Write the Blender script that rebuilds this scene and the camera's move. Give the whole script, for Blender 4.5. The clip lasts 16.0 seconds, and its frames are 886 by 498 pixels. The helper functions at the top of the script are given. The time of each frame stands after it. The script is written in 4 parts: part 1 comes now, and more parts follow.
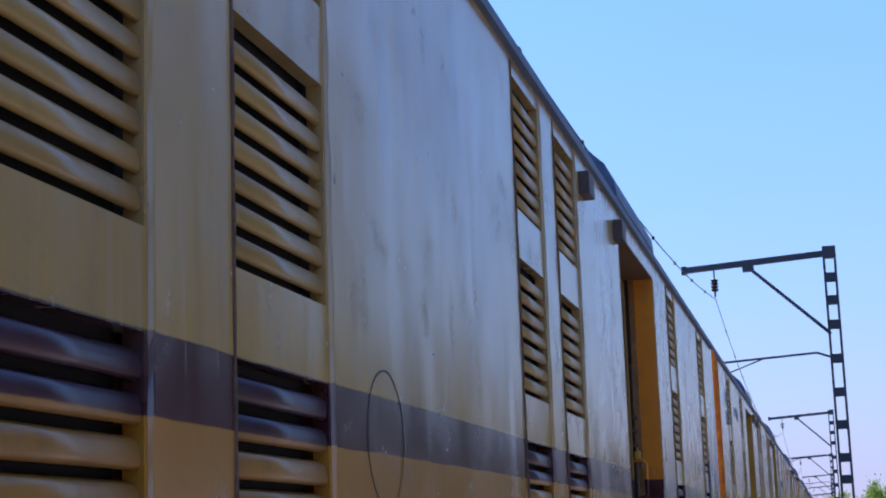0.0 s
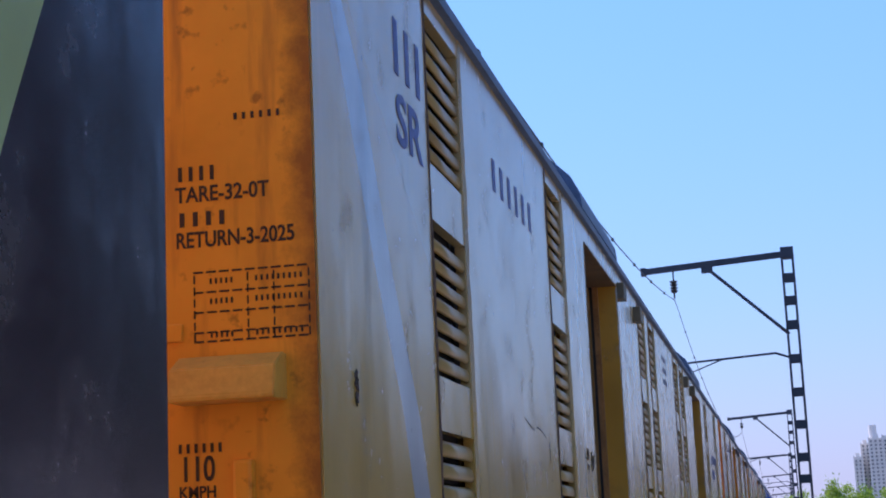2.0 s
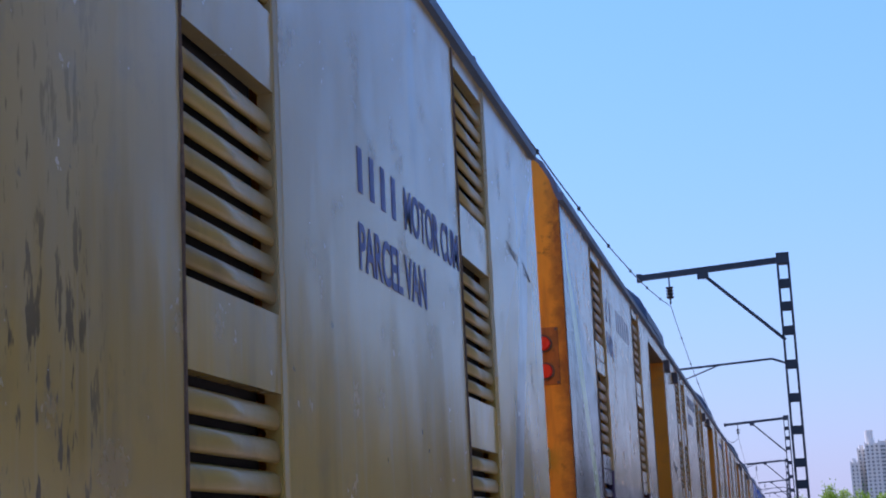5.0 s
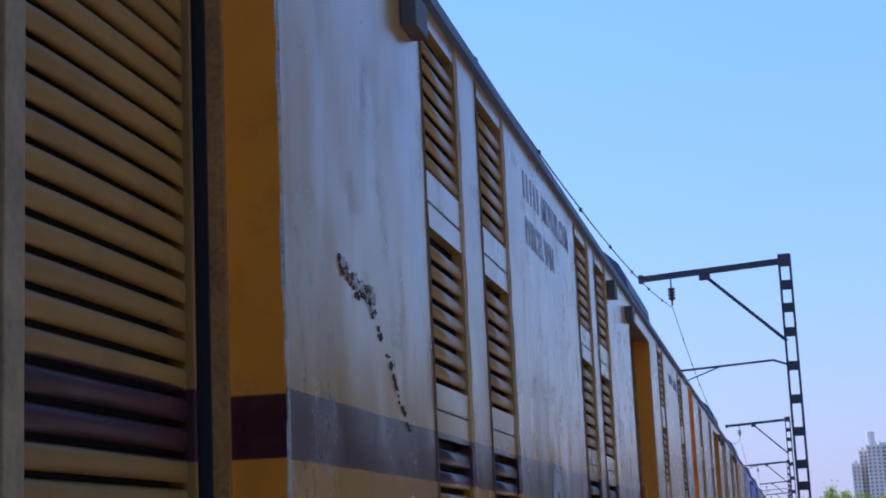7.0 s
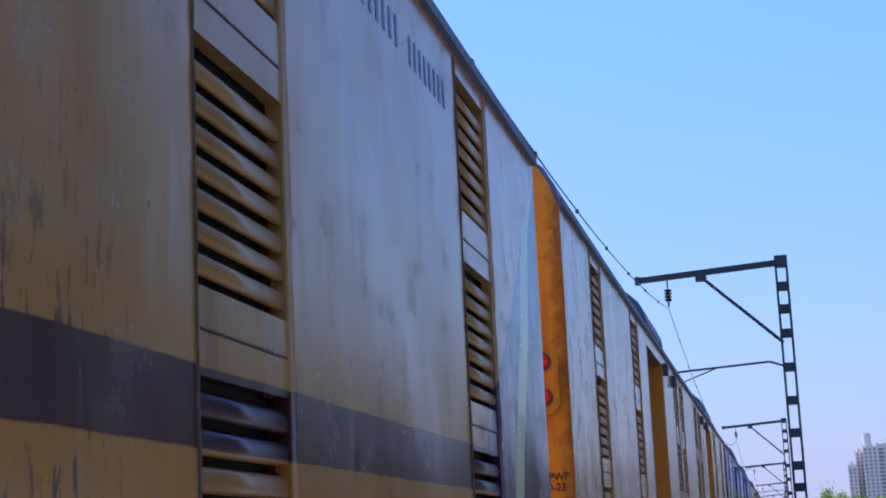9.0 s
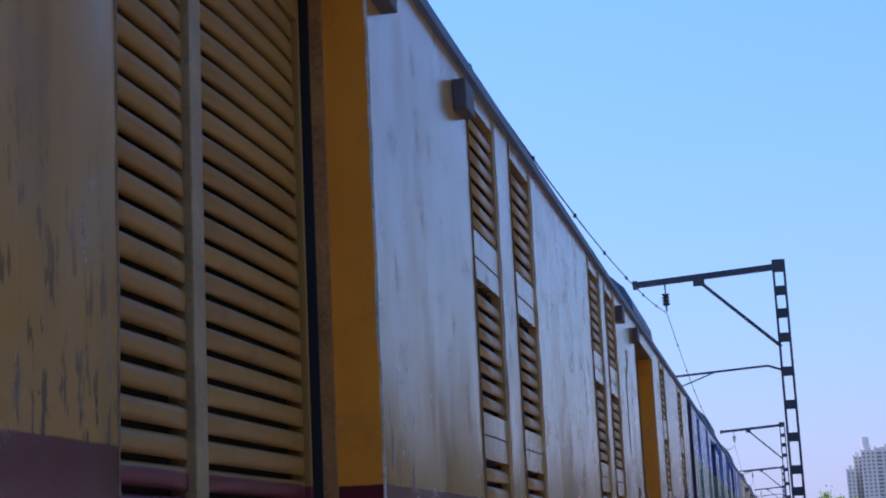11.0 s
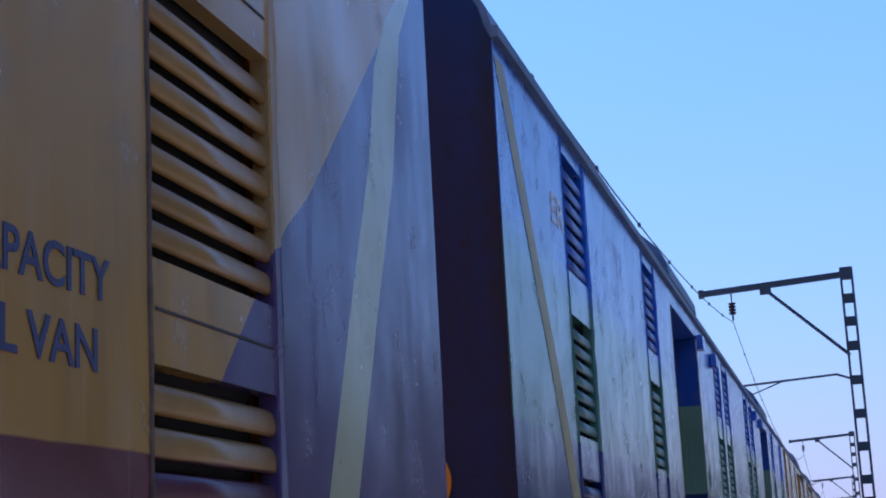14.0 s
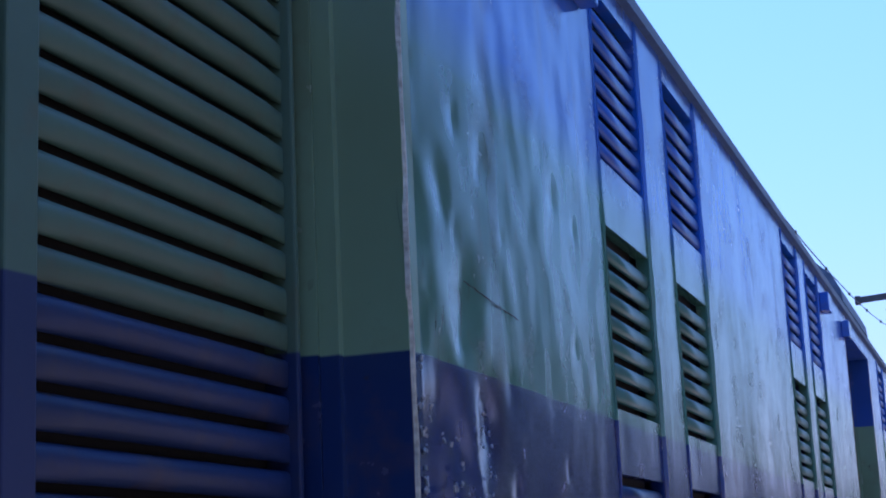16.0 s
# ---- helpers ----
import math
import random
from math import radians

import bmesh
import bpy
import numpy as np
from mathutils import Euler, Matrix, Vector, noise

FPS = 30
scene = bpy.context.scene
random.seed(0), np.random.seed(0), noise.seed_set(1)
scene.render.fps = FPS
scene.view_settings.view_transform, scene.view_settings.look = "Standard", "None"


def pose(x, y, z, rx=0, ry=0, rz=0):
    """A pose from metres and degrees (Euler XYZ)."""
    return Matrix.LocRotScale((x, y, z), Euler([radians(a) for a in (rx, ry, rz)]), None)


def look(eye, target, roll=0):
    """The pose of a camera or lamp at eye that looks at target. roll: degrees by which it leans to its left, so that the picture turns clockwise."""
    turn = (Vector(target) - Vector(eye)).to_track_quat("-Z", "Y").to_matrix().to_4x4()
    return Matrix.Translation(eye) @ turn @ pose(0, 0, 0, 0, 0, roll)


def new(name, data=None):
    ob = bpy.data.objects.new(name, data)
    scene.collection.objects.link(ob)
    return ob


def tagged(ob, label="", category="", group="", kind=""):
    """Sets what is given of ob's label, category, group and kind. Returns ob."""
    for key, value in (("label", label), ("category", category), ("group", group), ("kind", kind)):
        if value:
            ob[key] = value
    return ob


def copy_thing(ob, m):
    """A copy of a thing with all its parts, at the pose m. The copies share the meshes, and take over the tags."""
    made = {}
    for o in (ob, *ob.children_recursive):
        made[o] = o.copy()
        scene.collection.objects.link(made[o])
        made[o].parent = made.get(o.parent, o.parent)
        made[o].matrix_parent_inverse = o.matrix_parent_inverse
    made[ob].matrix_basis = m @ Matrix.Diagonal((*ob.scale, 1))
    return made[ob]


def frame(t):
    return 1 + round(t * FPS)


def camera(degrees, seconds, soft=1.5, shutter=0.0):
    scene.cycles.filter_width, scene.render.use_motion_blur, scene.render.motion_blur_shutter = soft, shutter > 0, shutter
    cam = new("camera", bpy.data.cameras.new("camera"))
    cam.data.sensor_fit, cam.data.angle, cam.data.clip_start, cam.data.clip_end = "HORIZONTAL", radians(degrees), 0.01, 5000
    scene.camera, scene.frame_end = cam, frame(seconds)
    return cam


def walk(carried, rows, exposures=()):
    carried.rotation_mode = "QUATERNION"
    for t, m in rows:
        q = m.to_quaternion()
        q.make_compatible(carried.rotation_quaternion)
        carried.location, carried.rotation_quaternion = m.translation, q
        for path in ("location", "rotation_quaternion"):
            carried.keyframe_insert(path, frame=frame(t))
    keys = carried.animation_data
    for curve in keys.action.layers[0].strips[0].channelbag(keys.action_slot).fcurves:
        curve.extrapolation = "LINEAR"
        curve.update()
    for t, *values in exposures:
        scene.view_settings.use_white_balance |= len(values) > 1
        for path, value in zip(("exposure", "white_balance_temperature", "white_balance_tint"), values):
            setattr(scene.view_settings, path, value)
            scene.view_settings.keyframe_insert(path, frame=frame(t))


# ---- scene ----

# ---------------- camera: held by hand at arm's length from the train ----------------
cam = camera(31.0, 16.0, soft=1.9)
EYE = Vector((0.968, 0.0, 1.75))
# seconds, heading to the left of the track, tilt up, roll (degrees)
VIEW = [(0, 13.14, 10.38, 2.01), (0.5, 12.71, 10.32, 2.07), (1, 12.33, 10.36, 2.17), (1.5, 11.93, 10.36, 2.31),
        (2, 11.68, 10.41, 2.51), (2.5, 11.54, 10.43, 2.69), (3, 11.47, 10.44, 2.74), (5.5, 11.55, 10.67, 2.75),
        (6, 11.57, 10.67, 2.79), (6.5, 11.56, 10.68, 2.75), (7, 11.58, 10.68, 2.64), (7.5, 11.48, 10.67, 2.58),
        (8, 11.38, 10.66, 2.56), (8.5, 11.40, 10.69, 2.62), (9, 11.45, 10.73, 2.67), (11.5, 11.34, 10.94, 2.83),
        (12, 11.39, 11.0, 2.92), (12.5, 11.49, 11.08, 3.0), (13, 11.59, 11.14, 2.99), (13.5, 12.09, 11.22, 2.91),
        (14, 13.68, 11.41, 2.93), (14.5, 14.74, 11.61, 3.02), (15, 16.54, 11.76, 2.95), (15.5, 18.49, 12.10, 3.2),
        (16, 19.02, 11.91, 2.6)]
# the hand sways a few centimetres towards the train at the end
SWAY = {15: (-0.010, 0.005), 15.5: (-0.035, 0.02), 16: (-0.074, 0.071)}


def view_pose(t, yaw, tilt, roll):
    a, b = radians(yaw), radians(tilt)
    ahead = Vector((-math.sin(a) * math.cos(b), math.cos(a) * math.cos(b), math.sin(b)))
    dx, dz = SWAY.get(t, (0.0, 0.0))
    eye = EYE + Vector((dx, 0.0, dz))
    return look(eye, eye + ahead, -roll)


walk(cam, [(t, view_pose(t, a, b, c)) for t, a, b, c in VIEW], [(0, 0.20, 5450, 38), (2.5, 0.16, 5450, 38), (5.5, 0.11, 5400, 38), (13.5, 0.10, 5280, 38), (15, 0.14, 5220, 38), (16, 0.52, 5300, 41)])

# metres that the train has rolled towards the camera
TRAVEL = [(0, -0.055), (0.5, 3.103), (1, 6.236), (1.5, 9.345), (2, 12.416), (2.5, 15.455), (3, 18.5), (5.5, 33.241),
          (6, 36.073), (6.5, 38.885), (7, 41.68), (7.5, 44.46), (8, 47.2), (8.5, 49.9), (9, 52.6), (11.5, 65.664),
          (12, 68.145), (12.5, 70.61), (13, 73.03), (13.5, 75.46), (14, 77.85), (14.5, 80.13), (15, 82.4), (15.5, 84.7),
          (16, 86.95)]
PITCH, LENGTH, FIRST = 22.297, 21.41, -6.56   # coupled length, body length, near corner of the first van at 0 s

# ---------------- daylight: clear sky, sun behind the train ----------------
SUN_EL, SUN_AZ = radians(52), math.atan2(-0.85, 0.48)
world = bpy.data.worlds.new("sky")
scene.world = world
world.use_nodes = True
wn = world.node_tree.nodes
sky = wn.new("ShaderNodeTexSky")
sky.sky_type, sky.sun_disc = 'NISHITA', False
sky.sun_elevation, sky.sun_rotation = SUN_EL, SUN_AZ
sky.air_density, sky.dust_density, sky.ozone_density = 2.5, 0.0, 10.0
wn["Background"].inputs["Strength"].default_value = 0.15
# half of the sky's light is an even clear blue
even = wn.new("ShaderNodeMix")
even.data_type = 'RGBA'
even.inputs[0].default_value = 0.5
even.inputs[7].default_value = (0.88, 2.9, 5.7, 1.0)
world.node_tree.links.new(sky.outputs[0], even.inputs[6])
world.node_tree.links.new(even.outputs[2], wn["Background"].inputs["Color"])
sun_data = bpy.data.lights.new("sun", 'SUN')
sun_data.energy, sun_data.angle, sun_data.color = 5.0, radians(0.55), (1.0, 0.95, 0.87)
sun = new("sun", sun_data)
to_sun = Vector((math.sin(SUN_AZ) * math.cos(SUN_EL), math.cos(SUN_AZ) * math.cos(SUN_EL), math.sin(SUN_EL)))
sun.matrix_world = look(to_sun * 50, (0, 0, 0))


# ---------------- materials ----------------
class Nodes:
    """A short hand for one node material."""

    def __init__(self, name, rough=0.5, metal=0.0):
        self.m = bpy.data.materials.new(name)
        self.m.use_nodes = True
        self.t = self.m.node_tree
        self.b = self.t.nodes["Principled BSDF"]
        self.b.inputs["Roughness"].default_value = rough
        self.b.inputs["Metallic"].default_value = metal

    def put(self, socket, value):
        if isinstance(value, bpy.types.NodeSocket):
            self.t.links.new(value, socket)
        elif value is not None:
            socket.default_value = value

    def n(self, kind, **sets):
        node = self.t.nodes.new(kind)
        for k, v in sets.items():
            setattr(node, k, v)
        return node

    def math(self, op, a, b=None, clamp=False):
        node = self.n("ShaderNodeMath", operation=op, use_clamp=clamp)
        self.put(node.inputs[0], a)
        self.put(node.inputs[1], b)
        return node.outputs[0]

    def mix(self, f, a, b, blend='MIX'):
        node = self.n("ShaderNodeMix", data_type='RGBA', blend_type=blend)
        self.put(node.inputs[0], f)
        for s, v in ((node.inputs[6], a), (node.inputs[7], b)):
            self.put(s, (*v, 1.0) if isinstance(v, tuple) and len(v) == 3 else v)
        return node.outputs[2]

    def noise(self, co, scale, detail=4.0, rough=0.55, stretch=None):
        if stretch:
            mp = self.n("ShaderNodeMapping")
            self.put(mp.inputs[0], co)
            mp.inputs["Scale"].default_value = stretch
            co = mp.outputs[0]
        node = self.n("ShaderNodeTexNoise")
        self.put(node.inputs["Vector"], co)
        node.inputs["Scale"].default_value = scale
        node.inputs["Detail"].default_value = detail
        node.inputs["Roughness"].default_value = rough
        return node.outputs["Fac"]

    def ramp(self, f, lo, hi):
        node = self.n("ShaderNodeMapRange")
        self.put(node.inputs[0], f)
        node.inputs[1].default_value, node.inputs[2].default_value = lo, hi
        return node.outputs[0]

    def bump(self, height, strength, distance):
        node = self.n("ShaderNodeBump")
        self.put(node.inputs["Height"], height)
        node.inputs["Strength"].default_value = strength
        node.inputs["Distance"].default_value = distance
        return node

    def coords(self):
        return self.n("ShaderNodeTexCoord").outputs["Object"]


def plain(name, colour, rough=0.5, metal=0.0, spread=0.25, scale=6.0, bump=0.15):
    k = Nodes(name, rough, metal)
    co = k.coords()
    big, fine = k.noise(co, scale), k.noise(co, scale * 9)
    dark = tuple(c * (1 - spread) for c in colour)
    lite = tuple(min(1.0, c * (1 + spread)) for c in colour)
    k.put(k.b.inputs["Base Color"], k.mix(k.ramp(k.math('ADD', big, fine), 0.7, 1.3), dark, lite))
    k.put(k.b.inputs["Roughness"], k.math('ADD', k.math('MULTIPLY', fine, 0.2), rough - 0.1))
    bm_ = k.bump(k.math('ADD', big, fine), bump, 0.004)
    k.put(k.b.inputs["Normal"], bm_.outputs[0])
    return k.m


OCHRE, OCHRE_LOW = (0.46, 0.235, 0.037), (0.50, 0.225, 0.020)
MAROON, PURPLE = (0.068, 0.010, 0.015), (0.040, 0.018, 0.062)
PALE, TAN = (0.44, 0.54, 0.20), (0.34, 0.27, 0.085)
NAVY, TEAL, BLUE = (0.009, 0.027, 0.130), (0.066, 0.180, 0.130), (0.030, 0.125, 0.52)
PLUM = (0.105, 0.065, 0.155)
# van paints darkened for the doors: the recess's shade is in the colour
DOOR_SHADE_OCHRE = (0.30, 0.160, 0.028)
DOOR_SHADE_TEAL, DOOR_SHADE_NAVY, DOOR_SHADE_BLUE = (0.066, 0.120, 0.078), (0.008, 0.019, 0.075), (0.020, 0.075, 0.34)
ORANGE = (0.82, 0.35, 0.014)


# edges of the swept end stripe and of its field: (half the height over 1.75 m, half the distance from the van's end)
SWEEP_IN = {0: [(0.0, 0.47), (0.066, 0.425), (0.166, 0.383), (0.26, 0.317), (0.345, 0.255), (0.453, 0.189), (0.65, 0.075), (0.80, 0.0)],
            1: [(0.0, 0.42), (0.08, 0.371), (0.163, 0.332), (0.292, 0.271), (0.452, 0.190), (0.65, 0.130), (0.72, 0.07), (0.80, 0.0)]}
SWEEP_OUT = {0: [(0.0, 0.98), (0.19, 0.90), (0.24, 0.816), (0.40, 0.572), (0.466, 0.469), (0.52, 0.383), (0.65, 0.18), (0.80, 0.04)],
             1: [(0.0, 0.88), (0.10, 0.79), (0.174, 0.72), (0.22, 0.673), (0.32, 0.571), (0.364, 0.503), (0.50, 0.348), (0.66, 0.168), (0.74, 0.07), (0.80, 0.0)]}


def livery(name, low, zones, chevrons=(), stripe=PALE, field=PURPLE, corner=(0.024, 0.006, 0.018), world_z=False, gloss=0.20, shine=0.58, film=0.0, soft=0.002):
    """Van paint. zones: (height, colour above that height), lowest first; chevrons: which ends carry the swept stripe
    (0 near, 1 far);
    film: how strong the paler grey tone on the upper sheet is; soft: how far the zone lines above 2.5 m are blurred."""
    k = Nodes(name)
    co = k.coords()
    sep = k.n("ShaderNodeSeparateXYZ")
    k.put(sep.inputs[0], co)
    y, z = sep.outputs[1], sep.outputs[2]
    if world_z:
        geo = k.n("ShaderNodeNewGeometry")
        sw = k.n("ShaderNodeSeparateXYZ")
        k.put(sw.inputs[0], geo.outputs["Position"])
        z = sw.outputs[2]
    info = k.n("ShaderNodeObjectInfo")
    shift = k.n("ShaderNodeVectorMath", operation='ADD')
    k.put(shift.inputs[0], co)
    jump = k.n("ShaderNodeCombineXYZ")
    k.put(jump.inputs[0], k.math('MULTIPLY', info.outputs["Random"], 7.0))
    k.put(shift.inputs[1], jump.outputs[0])
    cs = shift.outputs[0]
    wob = k.math('MULTIPLY', k.math('SUBTRACT', k.noise(cs, 3.0), 0.5), 0.012)
    zz = k.math('ADD', z, wob)
    colour, bare = low, 1.0
    for height, above in zones:
        colour = k.mix(k.ramp(zz, height - (soft if height > 2.5 else 0.002), height + (soft if height > 2.5 else 0.002)), colour, above)
    for end in chevrons:
        e = k.math('SUBTRACT', LENGTH, y) if end else y

        def edge(points):
            c = k.n("ShaderNodeFloatCurve")
            k.put(c.inputs["Value"], k.math('MULTIPLY', k.math('SUBTRACT', z, 1.75), 0.5))
            cv = c.mapping.curves[0]
            cv.points[0].location, cv.points[1].location = points[0], points[-1]
            for p in points[1:-1]:
                cv.points.new(*p)
            for p in cv.points:
                p.handle_type = 'VECTOR'
            c.mapping.update()
            return k.math('MULTIPLY', c.outputs[0], 2.0)
        inner = edge(SWEEP_IN[end])
        outer = edge(SWEEP_OUT[end])
        inside = k.math('LESS_THAN', e, outer)
        colour = k.mix(inside, colour, field)
        bare = k.math('MULTIPLY', bare, k.math('SUBTRACT', 1.0, inside))
        colour = k.mix(k.math('LESS_THAN', e, inner), colour, corner)
        on = k.math('MULTIPLY', k.math('GREATER_THAN', e, inner), k.math('LESS_THAN', e, k.math('ADD', inner, k.math('MULTIPLY', k.ramp(z, 3.35, 2.9), 0.19))))
        colour = k.mix(on, colour, stripe)
    stain = k.noise(cs, 6.5, 5.0, 0.62)
    # weather: broad fading, runs down the sheet, small dark chips
    broad = k.noise(cs, 0.9, 5.0)
    runs = k.noise(cs, 2.6, 4.0, 0.5, (1.0, 2.2, 0.30))
    thin = k.noise(cs, 9.0, 3.0, 0.5, (1.0, 3.0, 0.12))
    fine = k.noise(cs, 55.0, 3.0)
    colour = k.mix(k.math('MULTIPLY', k.ramp(broad, 0.42, 0.72), 0.8), colour, (0.66, 0.60, 0.54), 'MULTIPLY')
    colour = k.mix(k.math('MULTIPLY', k.ramp(thin, 0.58, 0.85), 0.5), colour, (1.25, 1.25, 1.22), 'MULTIPLY')
    colour = k.mix(k.math('MULTIPLY', k.ramp(runs, 0.42, 0.28), 0.35), colour, (0.07, 0.05, 0.03))
    colour = k.mix(k.math('MULTIPLY', k.ramp(stain, 0.54, 0.72), 0.30), colour, (0.13, 0.075, 0.03))
    chips = k.math('MULTIPLY', k.ramp(k.noise(cs, 17.0, 2.0), 0.735, 0.76), k.ramp(k.noise(cs, 2.1, 2.0), 0.45, 0.6))
    colour = k.mix(k.math('MULTIPLY', chips, 0.85), colour, (0.035, 0.022, 0.016))
    # paler grey tone on the upper sheet that ends low down in ragged runs
    if film:
        ragged = k.math('ADD', k.math('MULTIPLY', k.noise(cs, 3.2, 5.0, 0.6, (1.0, 3.2, 0.35)), 0.75), k.math('MULTIPLY', broad, 0.35))
        upper_tone = k.math('MULTIPLY', k.ramp(k.math('ADD', z, ragged), 2.52, 2.86), k.math('ADD', 0.55, k.math('MULTIPLY', runs, 0.8)))
        colour = k.mix(k.math('MULTIPLY', k.math('MULTIPLY', upper_tone, film, True), bare), colour, (0.46, 0.46, 0.37))
        low_streaks = k.math('MULTIPLY', k.ramp(k.noise(cs, 7.0, 3.0, 0.5, (1.0, 4.0, 0.22)), 0.60, 0.72), k.ramp(k.math('ABSOLUTE', k.math('SUBTRACT', z, 2.08)), 0.30, 0.05))
        colour = k.mix(k.math('MULTIPLY', k.math('MULTIPLY', low_streaks, 0.7 * film), bare), colour, (0.60, 0.58, 0.46))
    near_door = None
    for c, w in ((4.85, 0.30), (6.95, 0.22), (14.45, 0.28), (16.6, 0.30)):
        one = k.ramp(k.math('ABSOLUTE', k.math('SUBTRACT', y, c)), w, w * 0.5)
        near_door = one if near_door is None else k.math('MAXIMUM', near_door, one)
    scuff = k.ramp(k.noise(cs, 26.0, 3.0, 0.6, (1.0, 1.6, 0.42)), 0.565, 0.63)
    scuff = k.math('MULTIPLY', k.math('MULTIPLY', scuff, near_door), k.ramp(k.math('ADD', z, k.math('MULTIPLY', broad, 0.8)), 2.95, 2.45))
    if not world_z:
        colour = k.mix(k.math('MULTIPLY', scuff, 0.8), colour, (0.05, 0.035, 0.025))
    k.put(k.b.inputs["Base Color"], colour)
    k.b.inputs["Specular IOR Level"].default_value = shine
    k.b.inputs["IOR"].default_value = 1.62 if shine > 0.8 else 1.5
    rough = k.math('ADD', k.math('MULTIPLY', k.ramp(runs, 0.3, 0.75), 0.06), gloss - 0.07)
    rough = k.math('ADD', rough, k.math('MULTIPLY', fine, 0.08))
    rough = k.math('ADD', rough, k.math('MULTIPLY', k.ramp(stain, 0.5, 0.7), 0.10))
    k.put(k.b.inputs["Roughness"], rough)
    wave = k.noise(cs, 1.3, 1.5, 0.45, (1.0, 0.9, 1.0))
    b1 = k.bump(k.math('ADD', wave, k.math('MULTIPLY', k.noise(cs, 5.0, 2.0, 0.5, (1.0, 1.4, 0.55)), 0.10)), 0.03 if world_z else 0.48, 0.04)
    b2 = k.bump(k.math('ADD', k.math('MULTIPLY', thin, 0.20), k.math('MULTIPLY', k.math('ADD', chips, k.math('MULTIPLY', scuff, 0.2)), -1.0)), 0.07, 0.003)
    b3 = k.bump(fine, 0.03, 0.001)
    k.put(b2.inputs["Normal"], b1.outputs[0])
    k.put(b3.inputs["Normal"], b2.outputs[0])
    k.put(k.b.inputs["Normal"], b3.outputs[0])
    return k.m


MAROON_LOW = [(1.75 + 0.187, OCHRE)]
BLUES = [(1.75 + 0.45, TEAL), (1.75 + 1.065, BLUE)]
CHALK, WORN = (0.54, 0.335, 0.066), (0.52, 0.31, 0.060)
PAINTS = {
    "a": dict(low=OCHRE_LOW, zones=[(1.948, MAROON), (2.076, WORN)], chevrons=(1,), shine=0.95, film=0.22),
    "b": dict(low=CHALK, zones=[(1.5, CHALK)], chevrons=(0, 1), stripe=(0.46, 0.46, 0.44), field=CHALK, corner=CHALK, shine=0.95, film=0.30),
    "c": dict(low=OCHRE_LOW, zones=[(1.944, MAROON), (2.088, OCHRE)], chevrons=(0, 1), film=0.12, shine=0.85),
    "d": dict(low=(0.125, 0.013, 0.020), zones=MAROON_LOW, chevrons=(1,), field=PLUM, corner=PLUM, stripe=(0.46, 0.44, 0.24), film=0.16, shine=0.85),
    # the wide teal-to-blue blend paints in the sky's reflection on the upper side
    "e": dict(low=NAVY, zones=BLUES, shine=0.74, soft=0.07),
}
SKIN, SLAT, LEAF = {}, {}, {}
for key, opts in PAINTS.items():
    SKIN[key] = livery("van_paint_" + key, **opts)
    grimy = tuple(c * 0.85 for c in opts["low"])
    SLAT[key] = livery("louvre_paint_" + key, grimy, [(h, tuple(v * 0.85 for v in c)) for h, c in opts["zones"]], world_z=True, gloss=0.34, shine=0.72)
    # each van paint swapped for its darkened, shade-toned copy on the door leaves
    shaded_tones = {OCHRE: DOOR_SHADE_OCHRE, OCHRE_LOW: DOOR_SHADE_OCHRE, CHALK: DOOR_SHADE_OCHRE, WORN: DOOR_SHADE_OCHRE, MAROON: (0.044, 0.007, 0.012), TEAL: DOOR_SHADE_TEAL, NAVY: DOOR_SHADE_NAVY, BLUE: DOOR_SHADE_BLUE}
    LEAF[key] = livery("shaded_door_paint_" + key, shaded_tones.get(opts["low"], opts["low"]), [(h, shaded_tones.get(c, c)) for h, c in opts["zones"]], world_z=True, gloss=0.50, shine=0.4)
stripe_paint = plain("stripe_paint", TAN, 0.4, spread=0.3, scale=5)


def end_paint(name, colour, rusty, gloss):
    """End wall paint: blotchy, with rust creeping in patches, thin runs and scratches."""
    k = Nodes(name, gloss)
    k.b.inputs["Specular IOR Level"].default_value = 0.3
    co = k.coords()
    blot, runs = k.noise(co, 2.6, 5.0), k.noise(co, 6.0, 5.0, 0.6, (2.2, 1.0, 0.25))
    spots, fine = k.noise(co, 22.0, 3.0), k.noise(co, 80.0, 2.0)
    c = k.mix(k.ramp(blot, 0.3, 0.7), tuple(v * 0.82 for v in colour), tuple(v * 1.12 for v in colour))
    c = k.mix(k.math('MULTIPLY', k.ramp(runs, 0.54, 0.72), 0.55), c, rusty)
    c = k.mix(k.math('MULTIPLY', k.math('MULTIPLY', k.ramp(spots, 0.60, 0.70), k.ramp(blot, 0.48, 0.62)), 0.8), c, tuple(v * 0.5 for v in rusty))
    # rust that eats in from the outer edge
    sep = k.n("ShaderNodeSeparateXYZ")
    k.put(sep.inputs[0], co)
    rim = k.ramp(k.math('ADD', sep.outputs[0], k.math('MULTIPLY', k.math('SUBTRACT', k.noise(co, 14.0, 5.0, 0.7), 0.5), 0.16)), -0.075, 0.0)
    c = k.mix(k.math('MULTIPLY', rim, 0.75), c, tuple(v * 0.7 for v in rusty))
    k.put(k.b.inputs["Base Color"], c)
    k.put(k.b.inputs["Roughness"], k.math('ADD', k.math('MULTIPLY', runs, 0.3), gloss - 0.12))
    b = k.bump(k.math('ADD', blot, k.math('MULTIPLY', spots, 0.2)), 0.25, 0.01)
    b2 = k.bump(fine, 0.05, 0.001)
    k.put(b2.inputs["Normal"], b.outputs[0])
    k.put(k.b.inputs["Normal"], b2.outputs[0])
    return k.m


